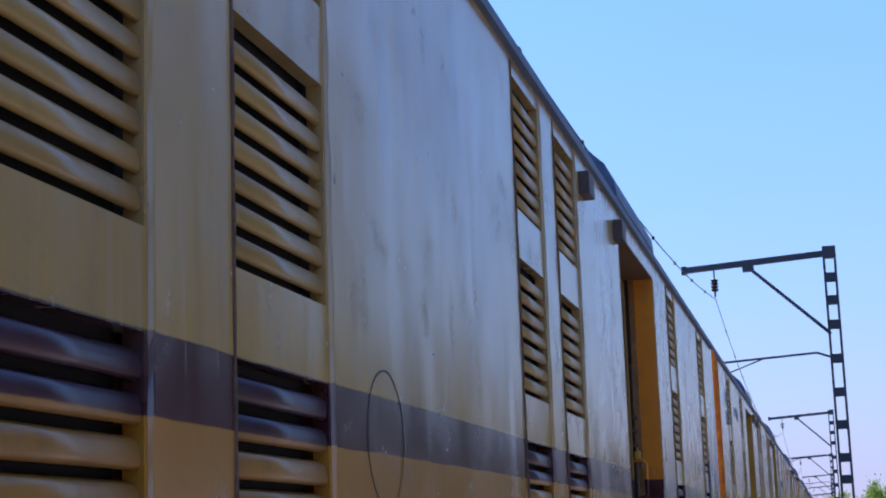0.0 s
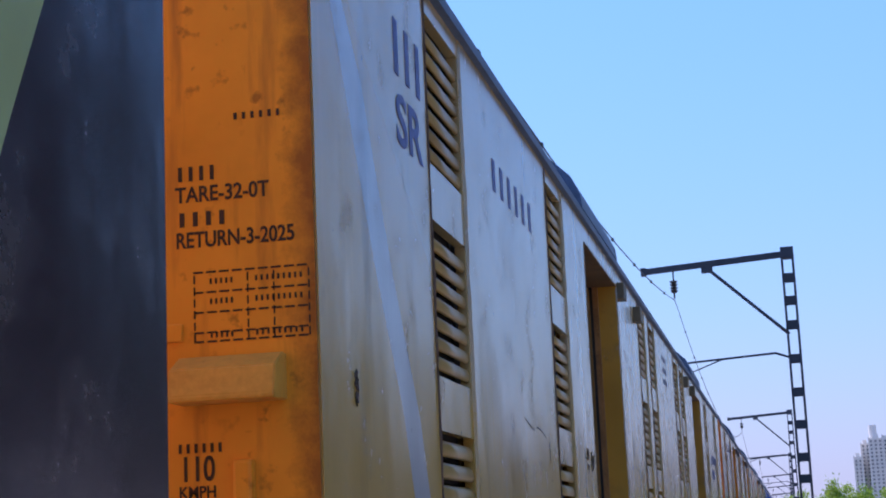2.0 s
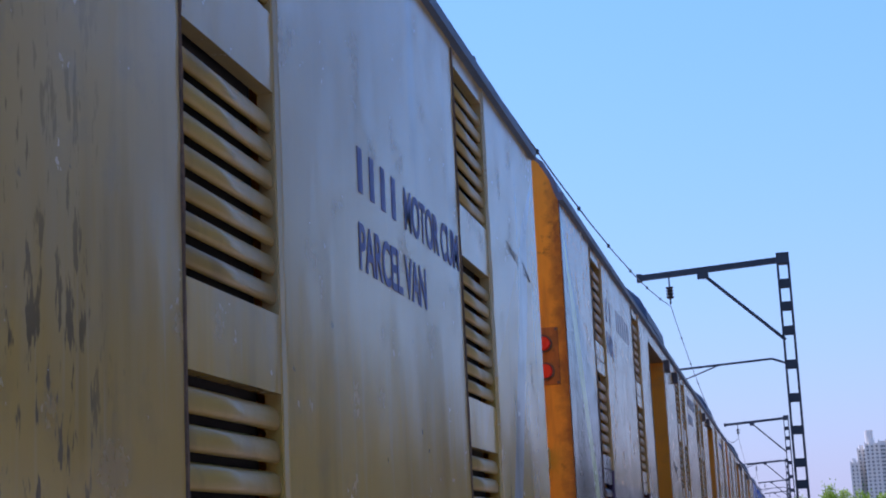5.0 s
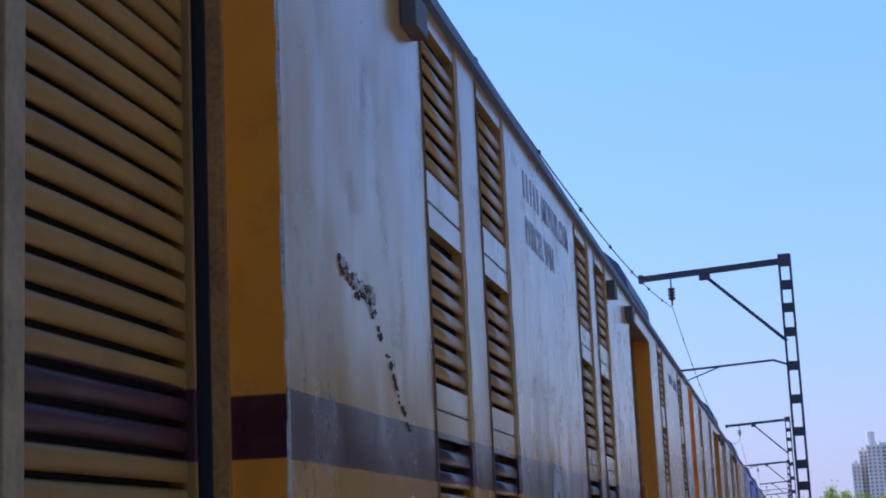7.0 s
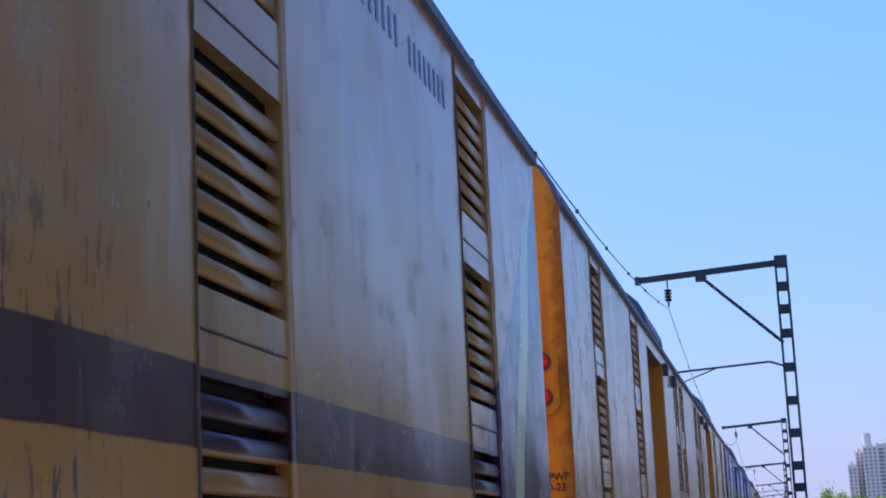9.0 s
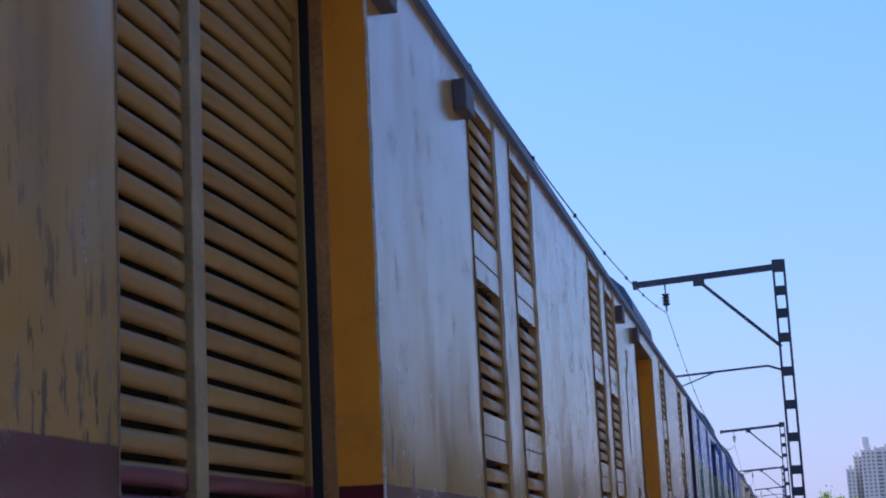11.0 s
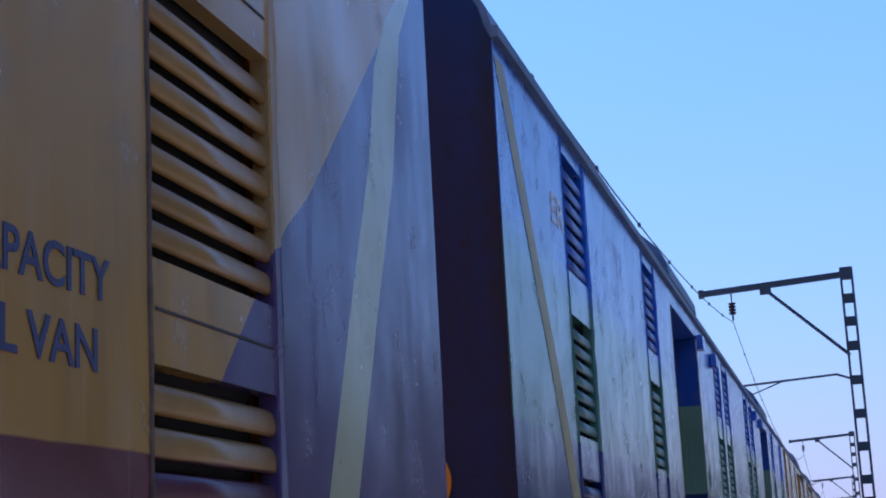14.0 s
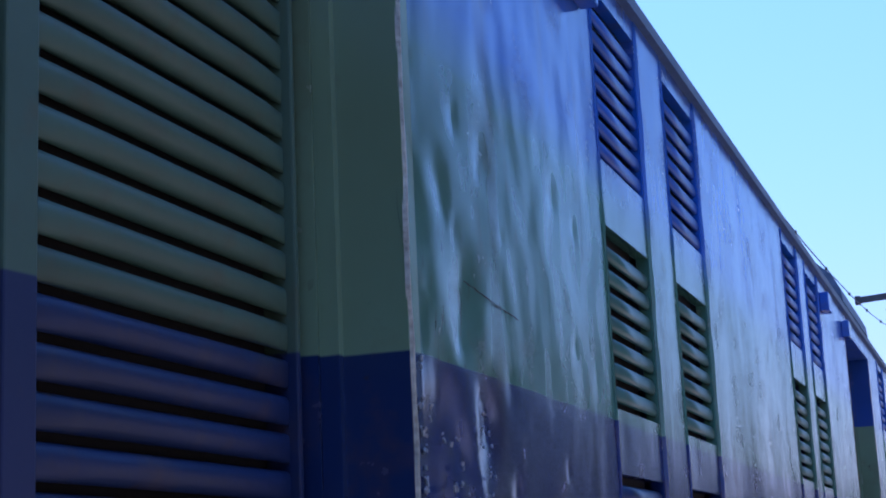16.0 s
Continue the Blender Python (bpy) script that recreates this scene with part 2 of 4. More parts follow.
end_orange = end_paint("end_orange", ORANGE, (0.26, 0.085, 0.02), 0.42)
end_rusty = end_paint("end_rusty", (0.66, 0.25, 0.016), (0.20, 0.075, 0.02), 0.45)
end_navy = end_paint("end_navy", (0.004, 0.016, 0.075), (0.012, 0.011, 0.020), 0.42)
plate_brown = end_paint("plate_brown", (0.46, 0.165, 0.022), (0.14, 0.06, 0.025), 0.5)
JAMB_TONE = (0.80, 0.28, 0.015)
JAMB = {"a": livery("jamb_paint_banded", JAMB_TONE, [(1.948, MAROON), (2.076, JAMB_TONE)]),
        "b": livery("jamb_paint_plain", (0.62, 0.32, 0.035), [(1.5, (0.62, 0.32, 0.035))]),
        "d": livery("jamb_paint_maroon", (0.125, 0.013, 0.020), [(1.937, JAMB_TONE)])}
JAMB["c"] = JAMB["a"]
JAMB["e"] = livery("jamb_paint_teal", (0.012, 0.028, 0.10), [(2.20, (0.18, 0.28, 0.165)), (2.82, (0.02, 0.07, 0.30))])
stile_pale = plain("stile_pale", (0.29, 0.20, 0.09), 0.45, spread=0.3, scale=7)
step_brown = plain("step_brown", (0.34, 0.15, 0.035), 0.5, spread=0.4, scale=9)
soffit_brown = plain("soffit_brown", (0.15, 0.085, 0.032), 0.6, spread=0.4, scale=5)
slit_shade = plain("slit_shade", (0.014, 0.011, 0.011), 0.8)
rim_pale = plain("worn_rim_pale", (0.40, 0.37, 0.29), 0.35, 0.2, spread=0.5, scale=9)
rim_dull = plain("bare_metal_dull", (0.26, 0.26, 0.27), 0.4, 0.3, spread=0.5, scale=12)
rim_dark = plain("worn_rim_dark", (0.17, 0.12, 0.06), 0.5, spread=0.6, scale=9)
stop_olive = plain("stop_olive", (0.15, 0.12, 0.06), 0.5)
roof_grey = plain("roof_grey", (0.10, 0.14, 0.21), 0.5, spread=0.3, scale=3)
# near-black of the back sheets: stands for the unlit space inside the van
inside_shade = plain("interior_shade", (0.012, 0.010, 0.009), 0.9)
# dark grey for the rail stops: stands for the van paint in shade
stop_shaded = plain("stop_shaded", (0.085, 0.065, 0.062), 0.5)
rust = plain("rusty_bead", (0.13, 0.075, 0.04), 0.7, spread=0.5, scale=14)
iron = plain("galvanised_iron", (0.030, 0.036, 0.046), 0.6, 0.1, spread=0.3, scale=4)
black_iron = plain("black_iron", (0.02, 0.019, 0.018), 0.6, 0.2)
bogie_iron = plain("bogie_iron", (0.045, 0.04, 0.035), 0.7)
lens_red = plain("red_lens", (0.75, 0.03, 0.015), 0.25, spread=0.1)
box_yellow = plain("box_yellow", (0.66, 0.37, 0.05), 0.32, spread=0.15)
ink_blue = plain("lettering_blue", (0.105, 0.13, 0.31), 0.5, spread=0.3, scale=20)
ink_navy = plain("lettering_navy", (0.045, 0.045, 0.10), 0.5, spread=0.3, scale=20)
ink_dark = plain("lettering_dark", (0.035, 0.02, 0.012), 0.6, spread=0.3, scale=20)
ink_white = plain("lettering_white", (0.7, 0.7, 0.66), 0.5)
paper = plain("paper_tag", (0.75, 0.76, 0.78), 0.6)


# ---------------- mesh helpers ----------------
def box(bm, x0, x1, y0, y1, z0, z1, bevel=0.0):
    made = bmesh.ops.create_cube(bm, size=1.0, matrix=Matrix.LocRotScale(((x0 + x1) / 2, (y0 + y1) / 2, (z0 + z1) / 2), None, (abs(x1 - x0), abs(y1 - y0), abs(z1 - z0))))
    if bevel:
        edges = {e for v in made["verts"] for e in v.link_edges}
        bmesh.ops.bevel(bm, geom=list(edges), offset=bevel, segments=2, affect='EDGES', profile=0.6)


def rod(bm, a, b, r, seg=10, r2=None):
    a, b = Vector(a), Vector(b)
    m = Matrix.Translation((a + b) / 2) @ (b - a).to_track_quat("Z", "Y").to_matrix().to_4x4()
    bmesh.ops.create_cone(bm, cap_ends=True, segments=seg, radius1=r, radius2=r if r2 is None else r2, depth=(b - a).length, matrix=m)


def tube(bm, points, r, seg=8):
    for a, b in zip(points, points[1:]):
        rod(bm, a, b, r, seg)
    for p in points[1:-1]:
        bmesh.ops.create_icosphere(bm, subdivisions=1, radius=r * 1.02, matrix=Matrix.Translation(p))


def prism(bm, profile, y0, y1, axis="y"):
    """A profile of (x, z) drawn along y."""
    lo = [bm.verts.new((x, y0, z)) for x, z in profile]
    hi = [bm.verts.new((x, y1, z)) for x, z in profile]
    n = len(profile)
    for i in range(n):
        bm.faces.new((lo[i], lo[(i + 1) % n], hi[(i + 1) % n], hi[i]))
    bm.faces.new(lo[::-1])
    bm.faces.new(hi)


def mesh_of(name, bm, material, smooth=False):
    bmesh.ops.recalc_face_normals(bm, faces=bm.faces)
    me = bpy.data.meshes.new(name)
    bm.to_mesh(me)
    bm.free()
    me.materials.append(material)
    if smooth:
        for p in me.polygons:
            p.use_smooth = True
    return me


def part(name, bm, material, parent, label="", smooth=False):
    ob = new(name, mesh_of(name, bm, material, smooth))
    ob.parent = parent
    return tagged(ob, label)


def placed(name, me, parent, at):
    ob = new(name, me)
    ob.parent = parent
    ob.location = at
    return ob


def words(name, text, size, m, material, parent, stretch=1.0, label=""):
    """Painted lettering, 1 mm thick; m places its lower left corner."""
    cu = bpy.data.curves.new(name, 'FONT')
    cu.body, cu.size, cu.extrude, cu.offset = text, size, 0.0005, size * 0.018
    tmp = bpy.data.objects.new(name, cu)
    scene.collection.objects.link(tmp)
    me = bpy.data.meshes.new_from_object(tmp.evaluated_get(bpy.context.evaluated_depsgraph_get()))
    bpy.data.objects.remove(tmp)
    me.transform(m @ Matrix.Diagonal((stretch, 1, 1, 1)))
    me.materials.clear()
    me.materials.append(material)
    ob = new(name, me)
    ob.parent = parent
    return tagged(ob, label)


def on_side(y, z):
    """Lettering on a van's side: reads along +y, faces +x."""
    return Matrix(((0, 0, 1, 0.0015), (1, 0, 0, y), (0, 1, 0, z), (0, 0, 0, 1)))


def on_end(x, z):
    return Matrix(((1, 0, 0, x), (0, 0, -1, -0.0115), (0, 1, 0, z), (0, 0, 0, 1)))


# ---------------- vans ----------------
FLOOR, EAVE, WIDE = 1.22, 3.415, 3.24
COLUMNS = [(1.205, 1.755), (3.677, 4.225), (8.155, 8.715), (9.06, 9.62), (11.765, 12.325), (12.635, 13.205), (17.165, 17.725), (19.66, 20.225)]
DOORS = [(5.08, 6.735), (14.66, 16.325)]
DOOR_TOP, DOOR_DEEP = 3.31, 0.18
WINDOWS = [(1.52, 2.072), (2.232, 2.70), (2.872, 3.347)]
BLADE = [(-0.034, 0.52), (-0.014, 0.475), (-0.003, 0.39), (0.002, 0.27), (0.005, 0.08), (0.0055, -0.10), (0.004, -0.22), (0.000, -0.285), (-0.005, -0.295), (-0.010, -0.24), (-0.014, 0.05), (-0.034, 0.40)]
ROOF = [(0.022, EAVE), (0.024, EAVE + 0.035), (0.002, EAVE + 0.04), (-0.015, EAVE + 0.105), (-0.066, EAVE + 0.197), (-0.19, EAVE + 0.308),
        (-0.45, EAVE + 0.43), (-0.85, EAVE + 0.54), (-1.25, EAVE + 0.59), (-1.62, EAVE + 0.605)]
ROOF += [(-WIDE - x, z) for x, z in ROOF[-2::-1]]
CACHE = {}


def cached(key, make):
    if key not in CACHE:
        CACHE[key] = make()
    return CACHE[key]


def blade_mesh(paint, width, tall):
    bm = bmesh.new()
    prism(bm, [(x * (0.4 + 0.6 * tall / 0.061), z * tall) for x, z in BLADE], -width / 2, width / 2)
    me = mesh_of("blade", bm, SLAT[paint])
    for p in me.polygons:
        p.use_smooth = len(p.vertices) == 4
    return me


RIB = [(-0.026, 0.52), (-0.004, 0.47), (0.010, 0.39), (0.018, 0.29), (0.022, 0.16), (0.021, 0.0), (0.018, -0.16), (0.013, -0.28), (0.006, -0.34), (-0.004, -0.31), (-0.026, -0.10)]


def rib_mesh(paint, width, tall):
    """A pressed louvre of a door leaf: a rounded rib that sinks into the sheet at both ends."""
    bm = bmesh.new()
    last = None
    for i in range(11):
        u = -1 + 0.2 * i
        k = 0.10 + 0.90 * (1 - abs(u) ** 5)
        row = [bm.verts.new((x * k if x > 0 else x, u * width / 2, z * tall)) for x, z in RIB]
        if last:
            for a in range(len(RIB) - 1):
                bm.faces.new((last[a], last[a + 1], row[a + 1], row[a]))
        last = row
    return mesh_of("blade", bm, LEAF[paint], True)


def plate_mesh(paint, y0, y1, x, zs):
    """A sheet between y0 and y1 from FLOOR to EAVE with window openings zs."""
    bm = bmesh.new()
    cuts = [FLOOR] + [v for w in zs for v in w] + [EAVE]
    for lo, hi in zip(cuts[::2], cuts[1::2]):
        box(bm, x - 0.035, x, y0 + 0.018, y1 - 0.018, lo, hi)
    for a, b in ((y0, y0 + 0.018), (y1 - 0.018, y1)):
        box(bm, x - 0.035, x, a, b, FLOOR, EAVE)
    return mesh_of("louvre_panel", bm, SKIN[paint])


def uneven_strip(y, half, proud, z0, z1, jitter):
    """A thin upright strip on the side sheet, hammered and uneven along its length."""
    bm = bmesh.new()
    last, n = None, 64
    for i in range(n + 1):
        z = z0 + (z1 - z0) * i / n
        a = jitter * noise.noise(Vector((y * 3.1, z * 9.0, 0.4)))
        b = 1 + 0.5 * noise.noise(Vector((y * 2.3, z * 14.0, 7.7)))
        row = [bm.verts.new(p) for p in ((-0.004, y + a - half * b, z), (proud * b * 0.7, y + a - half * b * 0.6, z), (proud * b, y + a, z), (proud * b * 0.7, y + a + half * b * 0.6, z), (-0.004, y + a + half * b, z))]
        if last:
            for k in range(4):
                bm.faces.new((last[k], last[k + 1], row[k + 1], row[k]))
        last = row
    return bm


def louvre_column(van, paint, y0, y1, fine):
    panel = placed("louvre_panel", cached(("panel", paint, y0), lambda: plate_mesh(paint, y0, y1, -0.004, WINDOWS)), van, (0, 0, 0))
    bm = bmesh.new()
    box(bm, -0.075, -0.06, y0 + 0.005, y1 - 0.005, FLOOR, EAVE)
    part("backing", bm, inside_shade, panel, "near-black sheet standing for the shade behind the slats")
    for y in (y0, y1):
        bm = uneven_strip(y, 0.007 if y == y0 else 0.0045, 0.0055, FLOOR + 0.02, EAVE - 0.02, 0.0022)
        part("bead", bm, rust if paint != "e" and y == y0 else SKIN[paint], panel, "rusty vertical bead" if y == y0 else "")
    if paint in "cd":
        for z in (2.155, 2.775):
            bm = bmesh.new()
            box(bm, -0.0045, -0.002, y0 + 0.03, y1 - 0.03, z - 0.0025, z + 0.0025)
            part("seam", bm, ink_dark, panel, "dark cracked seam")
    wide = y1 - y0 - 0.032
    rest = bmesh.new()
    for lo, hi in WINDOWS:
        low = lo < 2.0
        count, lo, hi = (8, lo + 0.006, hi - 0.020) if low else (7, lo + 0.010, hi - 0.038)
        step = (hi - lo) / count
        me = cached(("blade", paint, round(wide, 3), round(step, 3)), lambda: blade_mesh(paint, wide, step))
        for i in range(count):
            at = Vector((-0.0145, (y0 + y1) / 2, lo + (i + 0.5) * step))
            if fine:
                placed("blade", me, panel, at)
            else:
                n0 = len(rest.verts)
                rest.from_mesh(me)
                rest.verts.ensure_lookup_table()
                for v in rest.verts[n0:]:
                    v.co += at
    if fine:
        rest.free()
    else:
        part("blades", rest, SLAT[paint], panel)


def cargo_door(van, paint, y0, y1, jamb, fine):
    deep = DOOR_DEEP
    # recess: two jambs and a soffit
    bm = bmesh.new()
    box(bm, -deep - 0.05, -0.002, y1 - 0.004, y1 + 0.05, FLOOR, DOOR_TOP)
    part("jamb", bm, jamb, van, "painted door jamb")
    bm = bmesh.new()
    box(bm, -0.152, -0.118, y1 - 0.022, y1 - 0.003, FLOOR, DOOR_TOP - 0.004)
    part("jamb_step", bm, jamb if paint == "e" else step_brown, van, "brown step of the door jamb")
    # strip added in the open slit beside the leaf; its near-black stands for shade
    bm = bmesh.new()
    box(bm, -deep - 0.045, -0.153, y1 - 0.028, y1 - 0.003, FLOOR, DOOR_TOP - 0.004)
    part("door_seal", bm, jamb if paint == "e" else slit_shade, van, "strip in place of the shaded slit beside the door leaf")
    bm = bmesh.new()
    box(bm, -deep - 0.05, -0.002, y0 - 0.05, y0 + 0.004, FLOOR, DOOR_TOP)
    part("jamb", bm, jamb, van, "painted door jamb")
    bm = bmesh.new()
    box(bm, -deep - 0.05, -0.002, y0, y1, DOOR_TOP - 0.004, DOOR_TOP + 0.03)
    part("soffit", bm, LEAF["e"] if paint == "e" else soffit_brown, van, "dark underside over the door")
    # the leaf: stiles, near-black back sheet standing for the shade inside, slats
    mid, x = (y0 + y1) / 2, -deep
    leaf = new("cargo_door")
    leaf.parent = van
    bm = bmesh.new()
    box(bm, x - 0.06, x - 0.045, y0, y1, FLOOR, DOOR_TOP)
    part("backing", bm, inside_shade, leaf)
    a, b = (y0 + 0.02, y1 - 0.07) if y0 < LENGTH / 2 else (y0 + 0.02, y1 - 0.11)
    mid = (a + b) / 2 - (0.0 if y0 < LENGTH / 2 else 0.05)
    first = y0 < LENGTH / 2
    edge = 0.012 if first else 0.06
    for s0, s1 in ((a, a + 0.06), (mid - 0.035, mid + 0.035), (b - edge, b)):
        bm = bmesh.new()
        box(bm, x - 0.045, x + 0.016, s0, s1, FLOOR, DOOR_TOP - 0.03, 0.004)
        middle = abs((s0 + s1) / 2 - mid) < 0.01
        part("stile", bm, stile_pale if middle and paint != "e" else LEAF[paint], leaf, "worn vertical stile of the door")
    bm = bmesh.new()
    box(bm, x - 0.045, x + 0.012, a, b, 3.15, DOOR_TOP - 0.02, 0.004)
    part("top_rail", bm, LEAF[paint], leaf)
    lo, hi, count = 1.2957, 3.1464, 31
    step = (hi - lo) / count
    rest = bmesh.new()
    for s0, s1 in ((a + 0.06, mid - 0.035), (mid + 0.035, b - edge)):
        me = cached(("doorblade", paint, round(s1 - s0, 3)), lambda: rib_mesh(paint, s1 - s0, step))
        for i in range(count):
            at = Vector((x - 0.004, (s0 + s1) / 2, lo + (i + 0.5) * step))
            if fine:
                placed("blade", me, leaf, at)
            else:
                n0 = len(rest.verts)
                rest.from_mesh(me)
                rest.verts.ensure_lookup_table()
                for v in rest.verts[n0:]:
                    v.co += at
    if fine:
        rest.free()
    else:
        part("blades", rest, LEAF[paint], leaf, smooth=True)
    # lock gear beside the leaf: on the near side of the first door, on the far side of the second
    g = y0 + 0.02 if first else y1 - 0.075
    bm = bmesh.new()
    tube(bm, [(x, g, 2.19), (x + 0.07, g, 2.19), (x + 0.085, g, 2.17), (x + 0.085, g, 1.99), (x + 0.07, g, 1.97), (x, g, 1.97)], 0.011)
    part("door_handle", bm, jamb, van, "bent tube pull handle")
    if first:
        return
    bm = bmesh.new()
    rod(bm, (x + 0.03, g, 1.55), (x + 0.03, g, 2.78), 0.010)
    part("bolt_rod", bm, rust, van, "long bolt rod")
    for z in (2.44, 2.36, 2.27):
        bm = bmesh.new()
        box(bm, x - 0.02, x + 0.05, g - 0.028, g + 0.028, z, z + 0.022, 0.004)
        part("bolt_bracket", bm, rust, van)
    bm = bmesh.new()
    box(bm, x + 0.02, x + 0.055, g - 0.02, g + 0.02, 2.20, 2.25, 0.008)
    tube(bm, [(x + 0.038, g - 0.012, 2.25), (x + 0.038, g - 0.010, 2.275), (x + 0.038, g + 0.010, 2.275), (x + 0.038, g + 0.012, 2.25)], 0.004, 6)
    part("padlock", bm, box_yellow if paint == "a" else iron, van, "small padlock")
    bm = bmesh.new()
    bmesh.ops.create_cube(bm, size=1.0, matrix=Matrix.Translation((x + 0.062, g + 0.012, 2.165)) @ Euler((0.5, 0.1, 0.3)).to_matrix().to_4x4() @ Matrix.Diagonal((0.002, 0.045, 0.05, 1)))
    part("seal_tag", bm, paper, van, "white paper seal tag")


def dented_sheet(a, b):
    """The knocked-about sheet behind a door: shallow dents, deepest low down and near the door's edge."""
    dents = random.Random(40)
    knocks = [(a + 0.04 + 1.1 * dents.random() ** 1.4, dents.uniform(1.5, 2.75), dents.uniform(0.014, 0.05), dents.uniform(0.0015, 0.005)) for _ in range(46)]
    knocks += [(a + 0.17, 2.06, 0.13, 0.020), (a + 0.07, 1.90, 0.11, 0.022), (a + 0.42, 2.10, 0.07, 0.013), (a + 0.30, 2.32, 0.08, 0.010), (a + 0.02, 2.45, 0.06, 0.014)]
    bm = bmesh.new()
    ny, nz = 90, 140
    grid = []
    for j in range(nz + 1):
        z = FLOOR + (EAVE - FLOOR) * j / nz
        row = []
        for i in range(ny + 1):
            y = a + (b - a) * i / ny
            d = sum(deep * math.exp(-((y - cy) ** 2 + 0.5 * (z - cz) ** 2) / (2 * (0.55 * r) ** 2)) for cy, cz, r, deep in knocks)
            d += 0.0020 * noise.noise(Vector((y * 4, z * 3.6, 1.7))) + 0.0016 * noise.noise(Vector((y * 11, z * 8, 4.2))) + 0.0025
            low = max(0.0, min(1.0, (2.2 - z) / 0.15)) * max(0.0, 1 - (y - a) / 0.6)
            d += 0.010 * low * noise.noise(Vector((y * 14, z * 9, 9.1)))
            fade = min(1.0, (b - y) / 0.15, (EAVE - z) / 0.1)
            lip = 0.009 * noise.noise(Vector((0.3, z * 6, 5.1))) if i == 0 else 0.0
            row.append(bm.verts.new((-d * fade, y + lip, z)))
        grid.append(row)
    for j in range(nz):
        for i in range(ny):
            bm.faces.new((grid[j][i], grid[j][i + 1], grid[j + 1][i + 1], grid[j + 1][i]))
    back = [bm.verts.new((-0.04, y, z)) for y, z in ((a, FLOOR), (b, FLOOR), (b, EAVE), (a, EAVE))]
    bm.faces.new(back)
    me = bpy.data.meshes.new("side_panel")
    bm.to_mesh(me)
    bm.free()
    me.materials.append(SKIN["e"])
    for p in me.polygons:
        p.use_smooth = True
    return me


def side_panels(van, paint):
    edges = sorted([c for c in COLUMNS] + DOORS)
    y = 0.0
    spans = []
    for a, b in edges:
        spans.append((y, a))
        y = b
    spans.append((y, LENGTH))
    for a, b in spans:
        def make(a=a, b=b):
            bm = bmesh.new()
            if paint == "e" and a == DOORS[0][1]:
                return dented_sheet(a, b)
            box(bm, -0.04, 0.0, a, b, FLOOR, EAVE)
            return mesh_of("side_panel", bm, SKIN[paint])
        placed("side_panel", cached(("side", paint, a), make), van, (0, 0, 0))
    for a, b in DOORS:
        bm = bmesh.new()
        box(bm, -0.04, 0.0, a, b, DOOR_TOP + 0.002, EAVE)
        part("door_header", bm, SKIN[paint], van)
        part("worn_rim", uneven_strip(b + 0.004, 0.006, 0.0035, FLOOR + 0.02, DOOR_TOP - 0.01, 0.007), rim_pale, van, "pale worn edge of the sheet")
        part("worn_rim", uneven_strip(a - 0.004, 0.004, 0.003, FLOOR + 0.02, DOOR_TOP - 0.01, 0.003), rim_dark, van, "dark worn edge of the sheet")
    bm = bmesh.new()
    box(bm, -WIDE, -WIDE + 0.04, 0, LENGTH, FLOOR, EAVE)
    part("far_side_wall", bm, SKIN[paint], van)


def end_sheet(bm, y0, y1, inset):
    mid = -WIDE / 2
    prof = [(-0.004, FLOOR), (-0.004, EAVE)] + [(mid + (x - mid) * 0.985, EAVE + (z - EAVE) * 0.975) for x, z in ROOF[2:-2]] + [(-WIDE + 0.004, EAVE), (-WIDE + 0.004, FLOOR)]
    prism(bm, prof, y0, y1)


